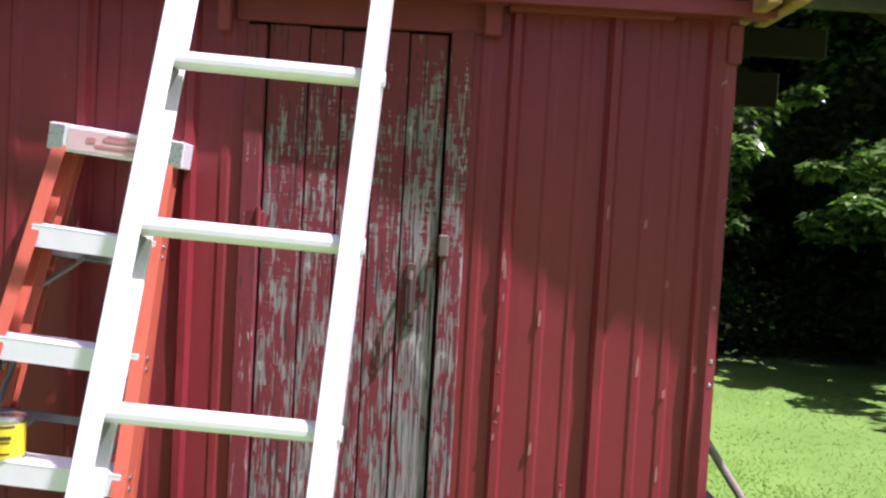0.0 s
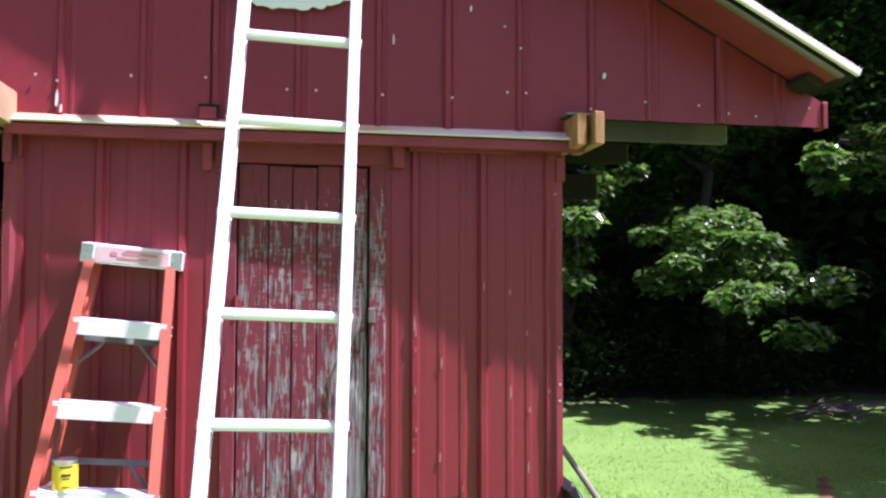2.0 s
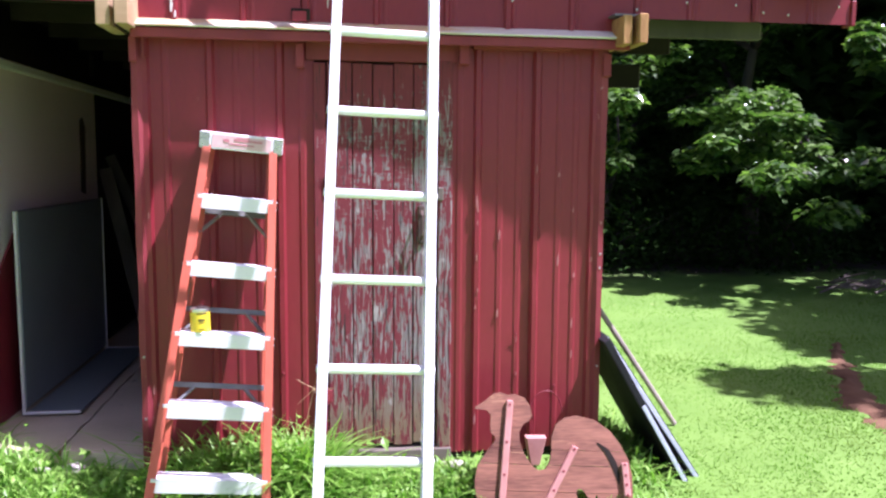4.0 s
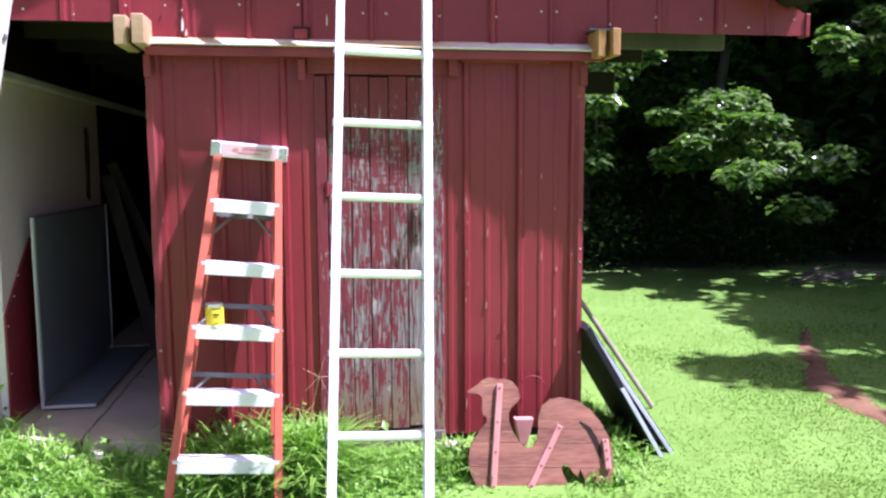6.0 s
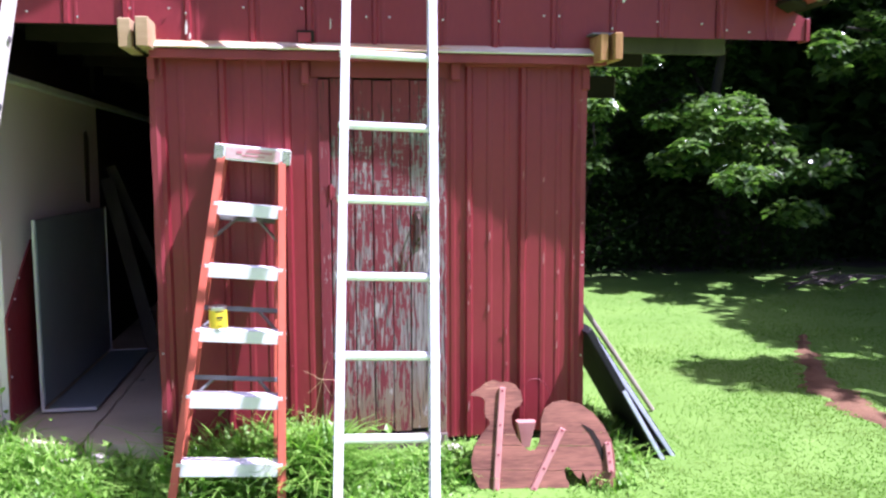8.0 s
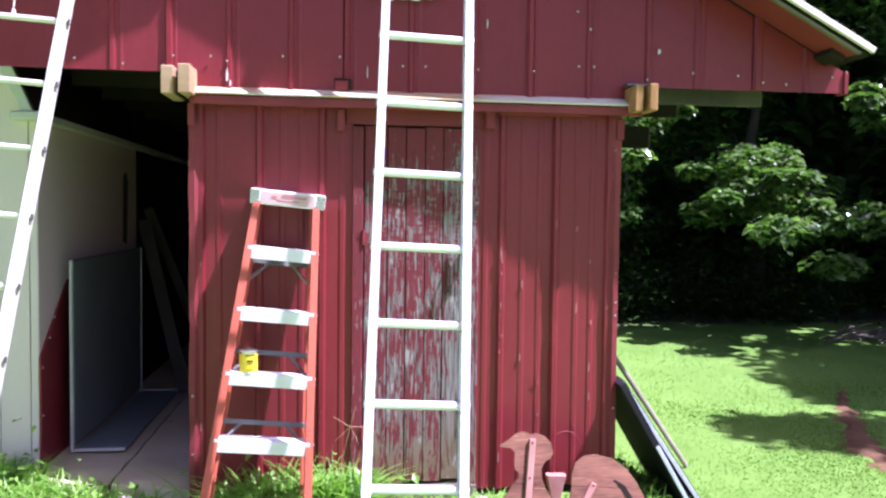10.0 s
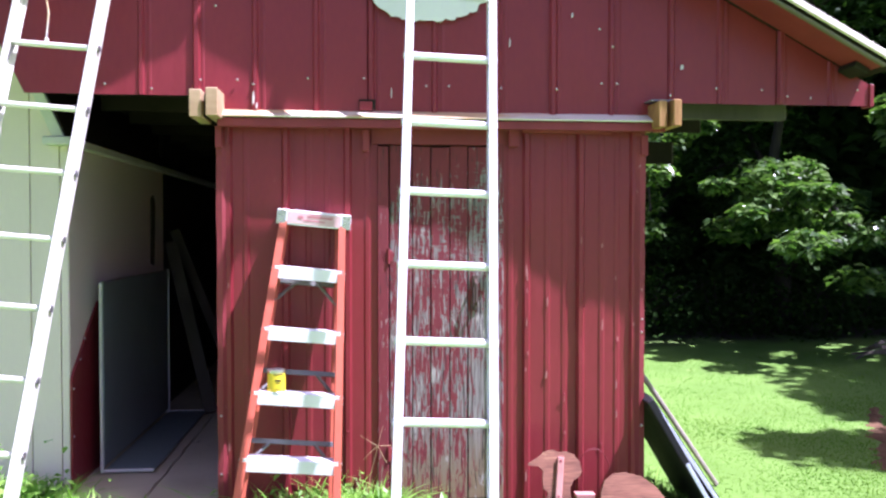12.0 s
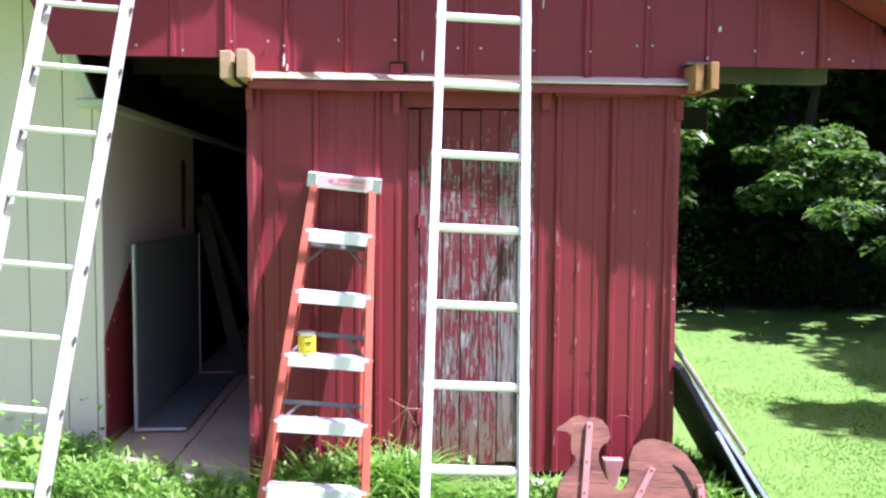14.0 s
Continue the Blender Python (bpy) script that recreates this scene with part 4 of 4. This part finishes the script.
# ---------------------------------------------------------------- wooden rooster
def build_rooster():
    bird = thing("wooden_rooster", "cut-out rooster of reddish boards with pink battens, propped in the grass", "yard ornament")
    # outline in its own plane: x across, z up, metres
    body = [(0.107, 0), (0.088, 0.0165), (0.034, 0.063), (0.007, 0.118), (0, 0.173), (0.012, 0.237), (0.048, 0.293), (0.084, 0.339), (0.079, 0.357), (0.064, 0.366), (0.059, 0.398), (0.061, 0.44), (0.043, 0.46), (-0.006, 0.463), (-0.004, 0.472), (0.039, 0.5), (0.066, 0.525), (0.097, 0.535), (0.122, 0.529), (0.132, 0.523), (0.142, 0.527), (0.161, 0.53), (0.197, 0.518),
            (0.224, 0.486), (0.233, 0.444), (0.219, 0.42), (0.197, 0.408), (0.181, 0.375), (0.183, 0.339), (0.201, 0.293), (0.228, 0.251), (0.25, 0.231), (0.269, 0.221), (0.292, 0.228), (0.31, 0.26), (0.316, 0.302), (0.316, 0.357), (0.332, 0.408), (0.373, 0.44), (0.423, 0.449), (0.495, 0.435), (0.558, 0.394), (0.603, 0.339), (0.639, 0.274), (0.653, 0.21), (0.656, 0.136),
            (0.648, 0.067), (0.635, 0.067), (0.623, 0.095), (0.608, 0.063), (0.592, 0.026), (0.576, 0.063), (0.556, 0.118), (0.533, 0.067), (0.517, 0.109), (0.504, 0.136), (0.495, 0.1), (0.477, 0.113), (0.459, 0.136), (0.445, 0.152), (0.427, 0.152), (0.421, 0.136), (0.427, 0.109), (0.442, 0.081), (0.439, 0.053), (0.423, 0.026), (0.418, 0)]
    body = [(x * 1.12, z * 1.12) for x, z in body]
    base = Vector((0.648, -0.42, -0.172))
    m = Matrix.Translation(base) @ pose(0, 0, 0, -16, 2.0, -6)
    # boards: the outline is cut into four horizontal strips
    cuts = [-0.01, 0.155, 0.275, 0.345, 0.64]
    for lo, hi in zip(cuts, cuts[1:]):
        bm = bmesh.new()
        f = bm.faces.new([bm.verts.new((x, 0, z)) for x, z in body])
        f.normal_update()
        bmesh.ops.triangulate(bm, faces=[f])
        for z, inner in ((lo + 0.0012, True), (hi - 0.0012, False)):
            geom = bm.verts[:] + bm.edges[:] + bm.faces[:]
            bmesh.ops.bisect_plane(bm, geom=geom, plane_co=(0, 0, z), plane_no=(0, 0, 1), clear_inner=inner, clear_outer=not inner)
        if not bm.faces:
            bm.free()
            continue
        out = bmesh.ops.extrude_face_region(bm, geom=bm.faces[:])
        bmesh.ops.translate(bm, vec=(0, 0.022, 0), verts=[v for v in out["geom"] if isinstance(v, bmesh.types.BMVert)])
        bmesh.ops.transform(bm, matrix=m, verts=bm.verts)
        part("board", bm, ROOSTER_WOOD, bird)
    for (ax, az), (bx, bz), w in (((0.138, 0.505), (0.109, 0.035), 0.033), ((0.414, 0.325), (0.275, 0.048), 0.032), ((0.617, 0.265), (0.630, 0.132), 0.032)):
        ax, az, bx, bz = (v * 1.12 for v in (ax, az, bx, bz))
        a, b = Vector((bx, -0.012, bz)), Vector((ax, -0.012, az))
        mm = m @ frame_to(a, b, (1, 0, 0))
        length = (b - a).length
        bat = part("batten", box((-w / 2, -0.010, 0), (w / 2, 0.009, length), 0.004, mm), PINK_PAINT, bird, "faded pink batten")
        for q in (0.04, 0.36, 0.64, 0.96):
            part("screw", tube([mm @ Vector((0, -0.0095, q * length)), mm @ Vector((0, -0.0125, q * length))], 0.006, 8), RED_WOOD, bat)
    # curved dark groove of the tail feather
    pts = [m @ Vector((x * 1.12, -0.001, z * 1.12)) for x, z in ((0.505, 0.342), (0.545, 0.312), (0.575, 0.262), (0.592, 0.215), (0.598, 0.18))]
    wide = [0.003, 0.012, 0.014, 0.012, 0.003]
    side = m.to_3x3() @ Vector((0.8, 0, 0.6))
    lift = m.to_3x3() @ Vector((0, -0.0015, 0))
    rim = [p + side * w + lift for p, w in zip(pts, wide)] + [p - side * w + lift for p, w in zip(pts[::-1], wide[::-1])]
    part("tail_groove", (rim, [(i, i + 1, 8 - i, 9 - i) for i in range(4)]), DARK_WOOD_SHADE, bird)
    # small block leaning behind
    blk = thing("pink_block", "small faded pink wooden wedge against the wall", "wood block")
    part("wedge", prism([(0.985, -0.02), (1.03, -0.02), (1.062, 0.120), (0.958, 0.124)], 0.05, Matrix.Translation((0, -0.13, 0)), 0.004), PINK_PAINT, blk)
    ring = thing("wire_hoop", "thin rusty wire hoop hanging by the wall", "wire hoop")
    part("wire", tube([(1.075 + 0.085 * math.cos(a), -0.05, 0.22 + 0.115 * math.sin(a)) for a in [i * math.pi / 14 for i in range(15)]], 0.003, 6), RED_WOOD, ring)


build_rooster()


# ---------------------------------------------------------------- boards leaning on the shed's side
def build_side_boards():
    for i, (bx, tx, tz, y0, y1, tone) in enumerate(((1.80, 1.36, 0.60, -0.12, 0.50, BLACK_SHEET), (1.885, 1.375, 0.60, -0.06, 0.55, BLACK_SHEET))):
        pan = thing("black_panel", "black plastic-faced panel leaning on the shed side", "panel", group="leaning panels")
        base, top = Vector((bx, 0, -0.15)), Vector((tx, 0, tz))
        m = frame_to(base, top, (0, 1, 0))
        L = (top - base).length
        part("sheet", box((y0, -0.018, 0), (y1, 0.018, L), 0.003, m), tone, pan)
        part("edge_strip", box((y0 - 0.006, -0.012, 0), (y0 - 0.001, 0.010, L * (0.55 if i == 0 else 1.0)), 0.002, m), BLUE_EDGE, pan, "pale edge strip")
    pole = thing("garden_pole", "pale weathered wooden pole leaning on the shed side", "pole")
    part("shaft", tube([(2.12, 0.75, -0.14), (1.74, 0.78, 0.42), (1.37, 0.8, 0.95)], [0.016, 0.017, 0.015], 10), POLE, pole)
    hose = thing("scrap_wood", "dark scrap timber lying behind the panels", "timber")
    part("timber", box((1.38, 0.0, -0.13), (1.50, 0.9, -0.04), 0.005), DARK_WOOD_SHADE, hose)


build_side_boards()


# ---------------------------------------------------------------- soil, grass and weeds
DIRT_LINE = [((4.55, 2.75), 0.05), ((4.28, 2.35), 0.10), ((3.92, 1.7), 0.17), ((3.58, 1.08), 0.26), ((3.48, 0.57), 0.25), ((3.44, 0.22), 0.18), ((3.55, 0.02), 0.14), ((4.3, -0.2), 0.12)]


def build_dirt():
    verts, faces = [], []
    n = 60
    for i in range(n + 1):
        u = i / n * (len(DIRT_LINE) - 1)
        k = min(int(u), len(DIRT_LINE) - 2)
        f = u - k
        (a, wa), (b, wb) = DIRT_LINE[k], DIRT_LINE[k + 1]
        p = Vector(a).lerp(Vector(b), f)
        d = (Vector(b) - Vector(a)).normalized()
        w = (wa + (wb - wa) * f) * (0.72 + 0.5 * noise.noise(Vector((u * 2.3, 1.7, 0))))
        for j in range(7):
            s = (j / 3 - 1)
            wob = 1 + 1.1 * noise.noise(Vector((i * 0.9, s * 2, 4)))
            q = p + Vector((-d.y, d.x)) * s * w * wob
            verts.append((q.x, q.y, ground_z(q.x, q.y) + 0.022 * (1 - abs(s)) - 0.004 + 0.012 * noise.noise(Vector((q.x * 8, q.y * 8, 0)))))
    for i in range(n):
        for j in range(6):
            a = i * 7 + j
            faces.append((a, a + 1, a + 8, a + 7))
    tagged(part("dirt_patch", (verts, faces), DIRT, smooth=True), "bare strip of reddish clay soil in the lawn", "soil", kind="stuff")


def on_dirt(x, y, r0=0.4):
    for (a, wa), (b, wb) in zip(DIRT_LINE, DIRT_LINE[1:]):
        a, b = Vector(a), Vector(b)
        t = max(0, min(1, (Vector((x, y)) - a).dot(b - a) / (b - a).length_squared))
        if (Vector((x, y)) - a.lerp(b, t)).length < (wa + (wb - wa) * t) * r0:
            return True
    return False


def blade(verts, faces, x, y, z, h, w, yaw, bend, joints=2):
    c, s = math.cos(yaw), math.sin(yaw)
    k = len(verts)
    for i in range(joints + 1):
        u = i / joints
        r = bend * h * u * u
        zz = z + h * (u - 0.35 * bend * u * u)
        ww = w * (1 - u ** 2) * 0.5
        cx, cy = x + c * r, y + s * r
        if i < joints:
            verts.append((cx - s * ww, cy + c * ww, zz))
            verts.append((cx + s * ww, cy - c * ww, zz))
        else:
            verts.append((cx, cy, zz))
    for i in range(joints - 1):
        faces.append((k + 2 * i, k + 2 * i + 1, k + 2 * i + 3, k + 2 * i + 2))
    faces.append((k + 2 * joints - 2, k + 2 * joints - 1, k + 2 * joints))


def build_lawn():
    verts, faces = [], []
    r = random.Random(11)
    made = 0
    for _ in range(230000):
        y = -1.45 + 7.5 * r.random() ** 1.6
        x = r.uniform(-3.6, 1.4 + 0.85 * (y + 4.2))
        if (y > -0.02 and -1.8 < x < 1.4) or (y > 0.5 and x < 0) or on_dirt(x, y):
            continue
        if noise.noise(Vector((x * 1.6, y * 1.6, 3))) < -0.25 and r.random() < 0.5:
            continue
        if y > 3.0 and r.random() < 0.5:
            continue
        h = r.uniform(0.012, 0.027) * (1 + 0.5 * noise.noise(Vector((x * 1.1, y * 1.1, 9))))
        blade(verts, faces, x, y, ground_z(x, y) - 0.004, h, r.uniform(0.005, 0.010) * (1 + 0.04 * max(0, y + 1)), r.uniform(0, 6.28), r.uniform(0.6, 1.5))
    tagged(part("lawn_grass", (verts, faces), GRASS), "short sunlit lawn grass", "grass", kind="stuff")


def build_weeds():
    r = random.Random(5)
    patches = [(-0.32, -0.22, 0.36, 0.20, 620, 0.36), (-0.10, -0.20, 0.12, 0.14, 320, 0.36), (-0.65, -0.32, 0.24, 0.18, 300, 0.24), (0.35, -0.24, 0.34, 0.16, 420, 0.11), (0.62, -0.25, 0.12, 0.10, 140, 0.15),
               (-1.75, 0.02, 0.50, 0.18, 420, 0.17), (-1.15, -0.18, 0.40, 0.16, 330, 0.13), (-2.0, 0.28, 0.30, 0.12, 240, 0.24), (1.35, -0.42, 0.14, 0.10, 120, 0.11), (1.55, 0.2, 0.15, 0.5, 170, 0.16),
               (-1.45, -0.35, 0.60, 0.22, 260, 0.06), (-0.75, -0.55, 0.50, 0.22, 260, 0.06), (0.25, -0.46, 0.50, 0.22, 380, 0.05)]
    for x, y, sx, sy, n, h in patches:
        verts, faces = [], []
        for _ in range(int(n * 1.7)):
            px, py = r.gauss(x, sx * 0.5), min(-0.05 if -1.0 < x < 1.3 else 9, r.gauss(y, sy * 0.5))
            hh = h * r.uniform(0.5, 1.15)
            blade(verts, faces, px, py, ground_z(px, py) - 0.01, hh, r.uniform(0.011, 0.023) * (0.6 + h), r.uniform(0, 6.28), r.uniform(0.3, 1.5), 5)
            if r.random() < 0.35:
                leaf(verts, faces, Vector((px, py, ground_z(px, py) + hh * r.uniform(0.25, 0.75))), r.uniform(0.03, 0.075) * (0.6 + h), r, 0.8)
        tagged(part("weed_clump", (verts, faces), WEED), "tall arching grass weeds at the shed foot", "weeds", group="weeds", kind="stuff")
    # one dry seed stalk beside the ladder
    stalk = thing("dry_stalk", "thin dry grass seed stalk", "grass stalk")
    part("stem", tube([(-0.13, -0.15, -0.05), (-0.11, -0.17, 0.25), (-0.05, -0.2, 0.5)], [0.003, 0.002, 0.001], 5), RAW_WOOD, stalk)
    for a in range(5):
        part("spike", tube([(-0.07, -0.19, 0.42), (-0.07 + 0.1 * math.cos(a * 1.3), -0.19, 0.42 + 0.1 * math.sin(a * 1.3))], [0.0015, 0.0008], 4), RAW_WOOD, stalk)
    # broad-leaved weed at the cream wall
    verts, faces = [], []
    for _ in range(160):
        leaf(verts, faces, Vector((r.gauss(-2.12, 0.16), r.gauss(0.25, 0.1), ground_z(-2.1, 0.25) + abs(r.gauss(0.12, 0.1)))), r.uniform(0.05, 0.10), r)
    tagged(part("broadleaf_weed", (verts, faces), WEED), "broad-leaved weeds growing at the cream wall", "weeds", group="weeds", kind="stuff")


def leaf(verts, faces, p, size, r, droop=0.5):
    """One folded leaf of four triangles."""
    yaw = r.uniform(0, math.tau)
    d = Vector((math.cos(yaw), math.sin(yaw), -droop * r.uniform(-0.3, 1.4))).normalized()
    s = d.cross(Vector((r.gauss(0, 0.35), r.gauss(0, 0.35), 1))).normalized()
    n = s.cross(d)
    k = len(verts)
    w = size * 0.30
    for q in (p, p + d * size * 0.45 + s * w + n * w * 0.3, p + d * size * 0.5, p + d * size * 0.45 - s * w + n * w * 0.3, p + d * size - n * w * 0.3):
        verts.append((q.x, q.y, q.z))
    faces.extend(((k, k + 1, k + 2), (k, k + 2, k + 3), (k + 1, k + 4, k + 2), (k + 2, k + 4, k + 3)))


def build_tree(x, y, height, spread, low, leaves, seed, material=None, size=0.12, label="", reach=()):
    """Trunk, limbs and a crown of leaf clumps with gaps. reach: extra branch tips."""
    r = random.Random(seed)
    tree = thing("tree", label or "dark broad-leaved tree at the wood's edge", "tree", group="trees")
    g = ground_z(x, y)
    spine = [Vector((x, y, g - 0.1))]
    for i in range(1, 7):
        spine.append(Vector((x + r.gauss(0, 0.12) * i * 0.5, y + r.gauss(0, 0.12) * i * 0.5, g + height * 0.14 * i)))
    rad = 0.05 + height * 0.017
    part("trunk", tube(spine, [rad * (1.25 if i == 0 else 1 - i * 0.13) for i in range(7)], 9), BARK, tree, smooth=True)
    clumps = []
    for i in range(11):
        a = r.uniform(0, math.tau)
        z = g + low + (height - low) * (i + 0.5) / 11
        root = spine[min(6, max(1, int((z - g) / (height * 0.14))))]
        out = spread * (1 - 0.45 * ((z - g) / height)) * r.uniform(0.6, 1.0)
        tip = Vector((x + out * math.cos(a), y + out * math.sin(a), z + r.uniform(-0.2, 0.4)))
        midp = root.lerp(tip, 0.5) + Vector((0, 0, 0.25))
        part("limb", tube([root, midp, tip], [rad * 0.42, rad * 0.25, rad * 0.06], 6), BARK, tree, smooth=True)
        for q in (0.45, 0.7, 0.9, 1.0):
            clumps.append((root.lerp(tip, q) + Vector((r.gauss(0, 0.25), r.gauss(0, 0.25), r.gauss(0.1, 0.2))), r.uniform(0.45, 0.8)))
    for tip in reach:
        tip = Vector(tip)
        root = spine[3]
        part("limb", tube([root, root.lerp(tip, 0.5) + Vector((0, 0, 0.4)), tip], [rad * 0.4, rad * 0.22, 0.012], 6), BARK, tree, smooth=True)
        for q in (0.6, 0.75, 0.88, 1.0, 1.0):
            clumps.append((root.lerp(tip, q) + Vector((r.gauss(0, 0.3), r.gauss(0, 0.25), r.gauss(0.0, 0.22))), r.uniform(0.12, 0.40)))
    verts, faces = [], []
    per = leaves // len(clumps)
    for i, (c, s) in enumerate(clumps):
        if i == 44:
            part("crown", (verts, faces), material or LEAF_SHADED, tree)
            verts, faces = [], []
        for _ in range(per):
            while True:
                v = Vector((r.uniform(-1, 1), r.uniform(-1, 1), r.uniform(-1, 1)))
                if v.length < 1:
                    break
            leaf(verts, faces, c + Vector((v.x * s, v.y * s, v.z * s * 0.6)), size * r.uniform(0.6, 1.2), r)
    # reach sprays take the sun-brightened leaf colour, crowns a shade-darkened one
    part("sunlit_spray" if reach else "crown", (verts, faces), LEAF_SUNLIT if reach else material or LEAF_SHADED, tree, "bright glossy drooping leaf sprays" if reach else "")
    return tree


def build_woods():
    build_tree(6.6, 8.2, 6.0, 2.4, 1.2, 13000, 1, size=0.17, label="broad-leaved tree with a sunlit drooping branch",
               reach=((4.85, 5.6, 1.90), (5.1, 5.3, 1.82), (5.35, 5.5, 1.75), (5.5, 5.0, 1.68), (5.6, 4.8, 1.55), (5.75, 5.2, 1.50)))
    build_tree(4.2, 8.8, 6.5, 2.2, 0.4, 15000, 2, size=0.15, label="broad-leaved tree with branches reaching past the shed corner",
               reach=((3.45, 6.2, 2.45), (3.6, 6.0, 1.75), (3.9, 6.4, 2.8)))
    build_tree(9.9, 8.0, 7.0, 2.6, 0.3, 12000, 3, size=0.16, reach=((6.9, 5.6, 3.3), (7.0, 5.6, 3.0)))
    build_tree(2.4, 10.2, 7.0, 2.4, 1.2, 11000, 4, LEAF_DEEP_SHADE, size=0.2)
    build_tree(5.6, 11.0, 8.0, 2.8, 0.8, 12000, 5, LEAF_DEEP_SHADE, size=0.2)
    build_tree(8.8, 11.0, 9.0, 3.0, 0.8, 12000, 6, LEAF_DEEP_SHADE, size=0.2)
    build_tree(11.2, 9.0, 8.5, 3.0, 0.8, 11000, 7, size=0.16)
    build_tree(12.5, 12.5, 9.0, 3.2, 0.8, 9000, 8, LEAF_DEEP_SHADE)
    build_tree(3.4, 13.0, 9.0, 3.0, 0.8, 12000, 9, LEAF_DEEP_SHADE, size=0.2)
    # unseen big trees beside the lawn, placed to throw dappled shade over the grass
    build_tree(9.5, 2.9, 7.5, 3.0, 3.0, 9500, 10, size=0.2, label="tall broad-leaved tree out of view, placed to shade the lawn")
    build_tree(8.15, -0.7, 7.2, 3.2, 3.6, 10000, 14, size=0.2, label="tall broad-leaved tree out of view, placed to shade the lawn")
    build_tree(8.9, 1.2, 7.6, 2.9, 3.4, 9000, 16, size=0.2, label="tall broad-leaved tree out of view, placed to shade the lawn")
    # undergrowth along the wood's edge
    r = random.Random(21)
    for i in range(18):
        x, y = 2.2 + i * 0.65 + r.uniform(-0.3, 0.3), 8.3 + r.uniform(-0.8, 1.4)
        verts, faces = [], []
        for _ in range(900):
            v = Vector((r.gauss(0, 0.45), r.gauss(0, 0.4), abs(r.gauss(0, 0.55))))
            leaf(verts, faces, Vector((x, y, ground_z(x, y))) + v, r.uniform(0.07, 0.13), r)
        bush = thing("shrub", "dark leafy shrub under the trees", "shrub", group="shrubs")
        part("foliage", (verts, faces), LEAF_DEEP_SHADE, bush)
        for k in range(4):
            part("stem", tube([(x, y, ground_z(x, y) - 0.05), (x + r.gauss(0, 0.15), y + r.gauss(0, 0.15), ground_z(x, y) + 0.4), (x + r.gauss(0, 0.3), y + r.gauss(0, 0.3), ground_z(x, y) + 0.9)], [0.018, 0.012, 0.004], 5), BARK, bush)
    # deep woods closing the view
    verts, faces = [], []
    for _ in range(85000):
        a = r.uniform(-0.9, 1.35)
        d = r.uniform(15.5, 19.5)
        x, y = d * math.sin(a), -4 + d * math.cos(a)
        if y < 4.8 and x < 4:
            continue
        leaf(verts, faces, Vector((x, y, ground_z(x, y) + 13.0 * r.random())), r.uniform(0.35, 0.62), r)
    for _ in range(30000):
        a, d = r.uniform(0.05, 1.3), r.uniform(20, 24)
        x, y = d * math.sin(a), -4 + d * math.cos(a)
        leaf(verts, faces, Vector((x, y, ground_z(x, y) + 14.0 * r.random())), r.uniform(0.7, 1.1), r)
    # leaf layer overhead, out of view, added to shade the woods and lawn edge
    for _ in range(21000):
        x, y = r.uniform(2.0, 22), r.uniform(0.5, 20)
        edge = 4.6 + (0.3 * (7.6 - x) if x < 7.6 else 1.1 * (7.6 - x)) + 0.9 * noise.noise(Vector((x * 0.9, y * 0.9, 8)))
        # a hole is left in it so sun reaches the drooping branch
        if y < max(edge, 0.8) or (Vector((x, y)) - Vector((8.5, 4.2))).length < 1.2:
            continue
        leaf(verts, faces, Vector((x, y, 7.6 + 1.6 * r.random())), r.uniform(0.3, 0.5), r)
    tagged(part("far_woods", (verts, faces), LEAF_DEEP_SHADE), "dense dark woods behind the lawn, with an unseen leaf canopy added for shade", "woods", kind="stuff")
    # brush pile at the edge
    pile = thing("brush_pile", "heap of grey dead branches at the wood's edge", "brush pile")
    for k in range(26):
        x, y = r.gauss(6.9, 0.35), r.gauss(5.7, 0.2)
        a = r.uniform(-0.7, 0.7)
        l = r.uniform(0.3, 0.8)
        z = ground_z(x, y) + abs(r.gauss(0.03, 0.05))
        part("branch", tube([(x - l / 2 * math.cos(a), y - l / 2 * math.sin(a), z), (x, y, z + 0.05), (x + l / 2 * math.cos(a), y + l / 2 * math.sin(a), z + r.uniform(0, 0.1))], [0.016, 0.013, 0.006], 5), GREY_TIMBER, pile)


build_dirt()
build_lawn()
build_weeds()
build_woods()
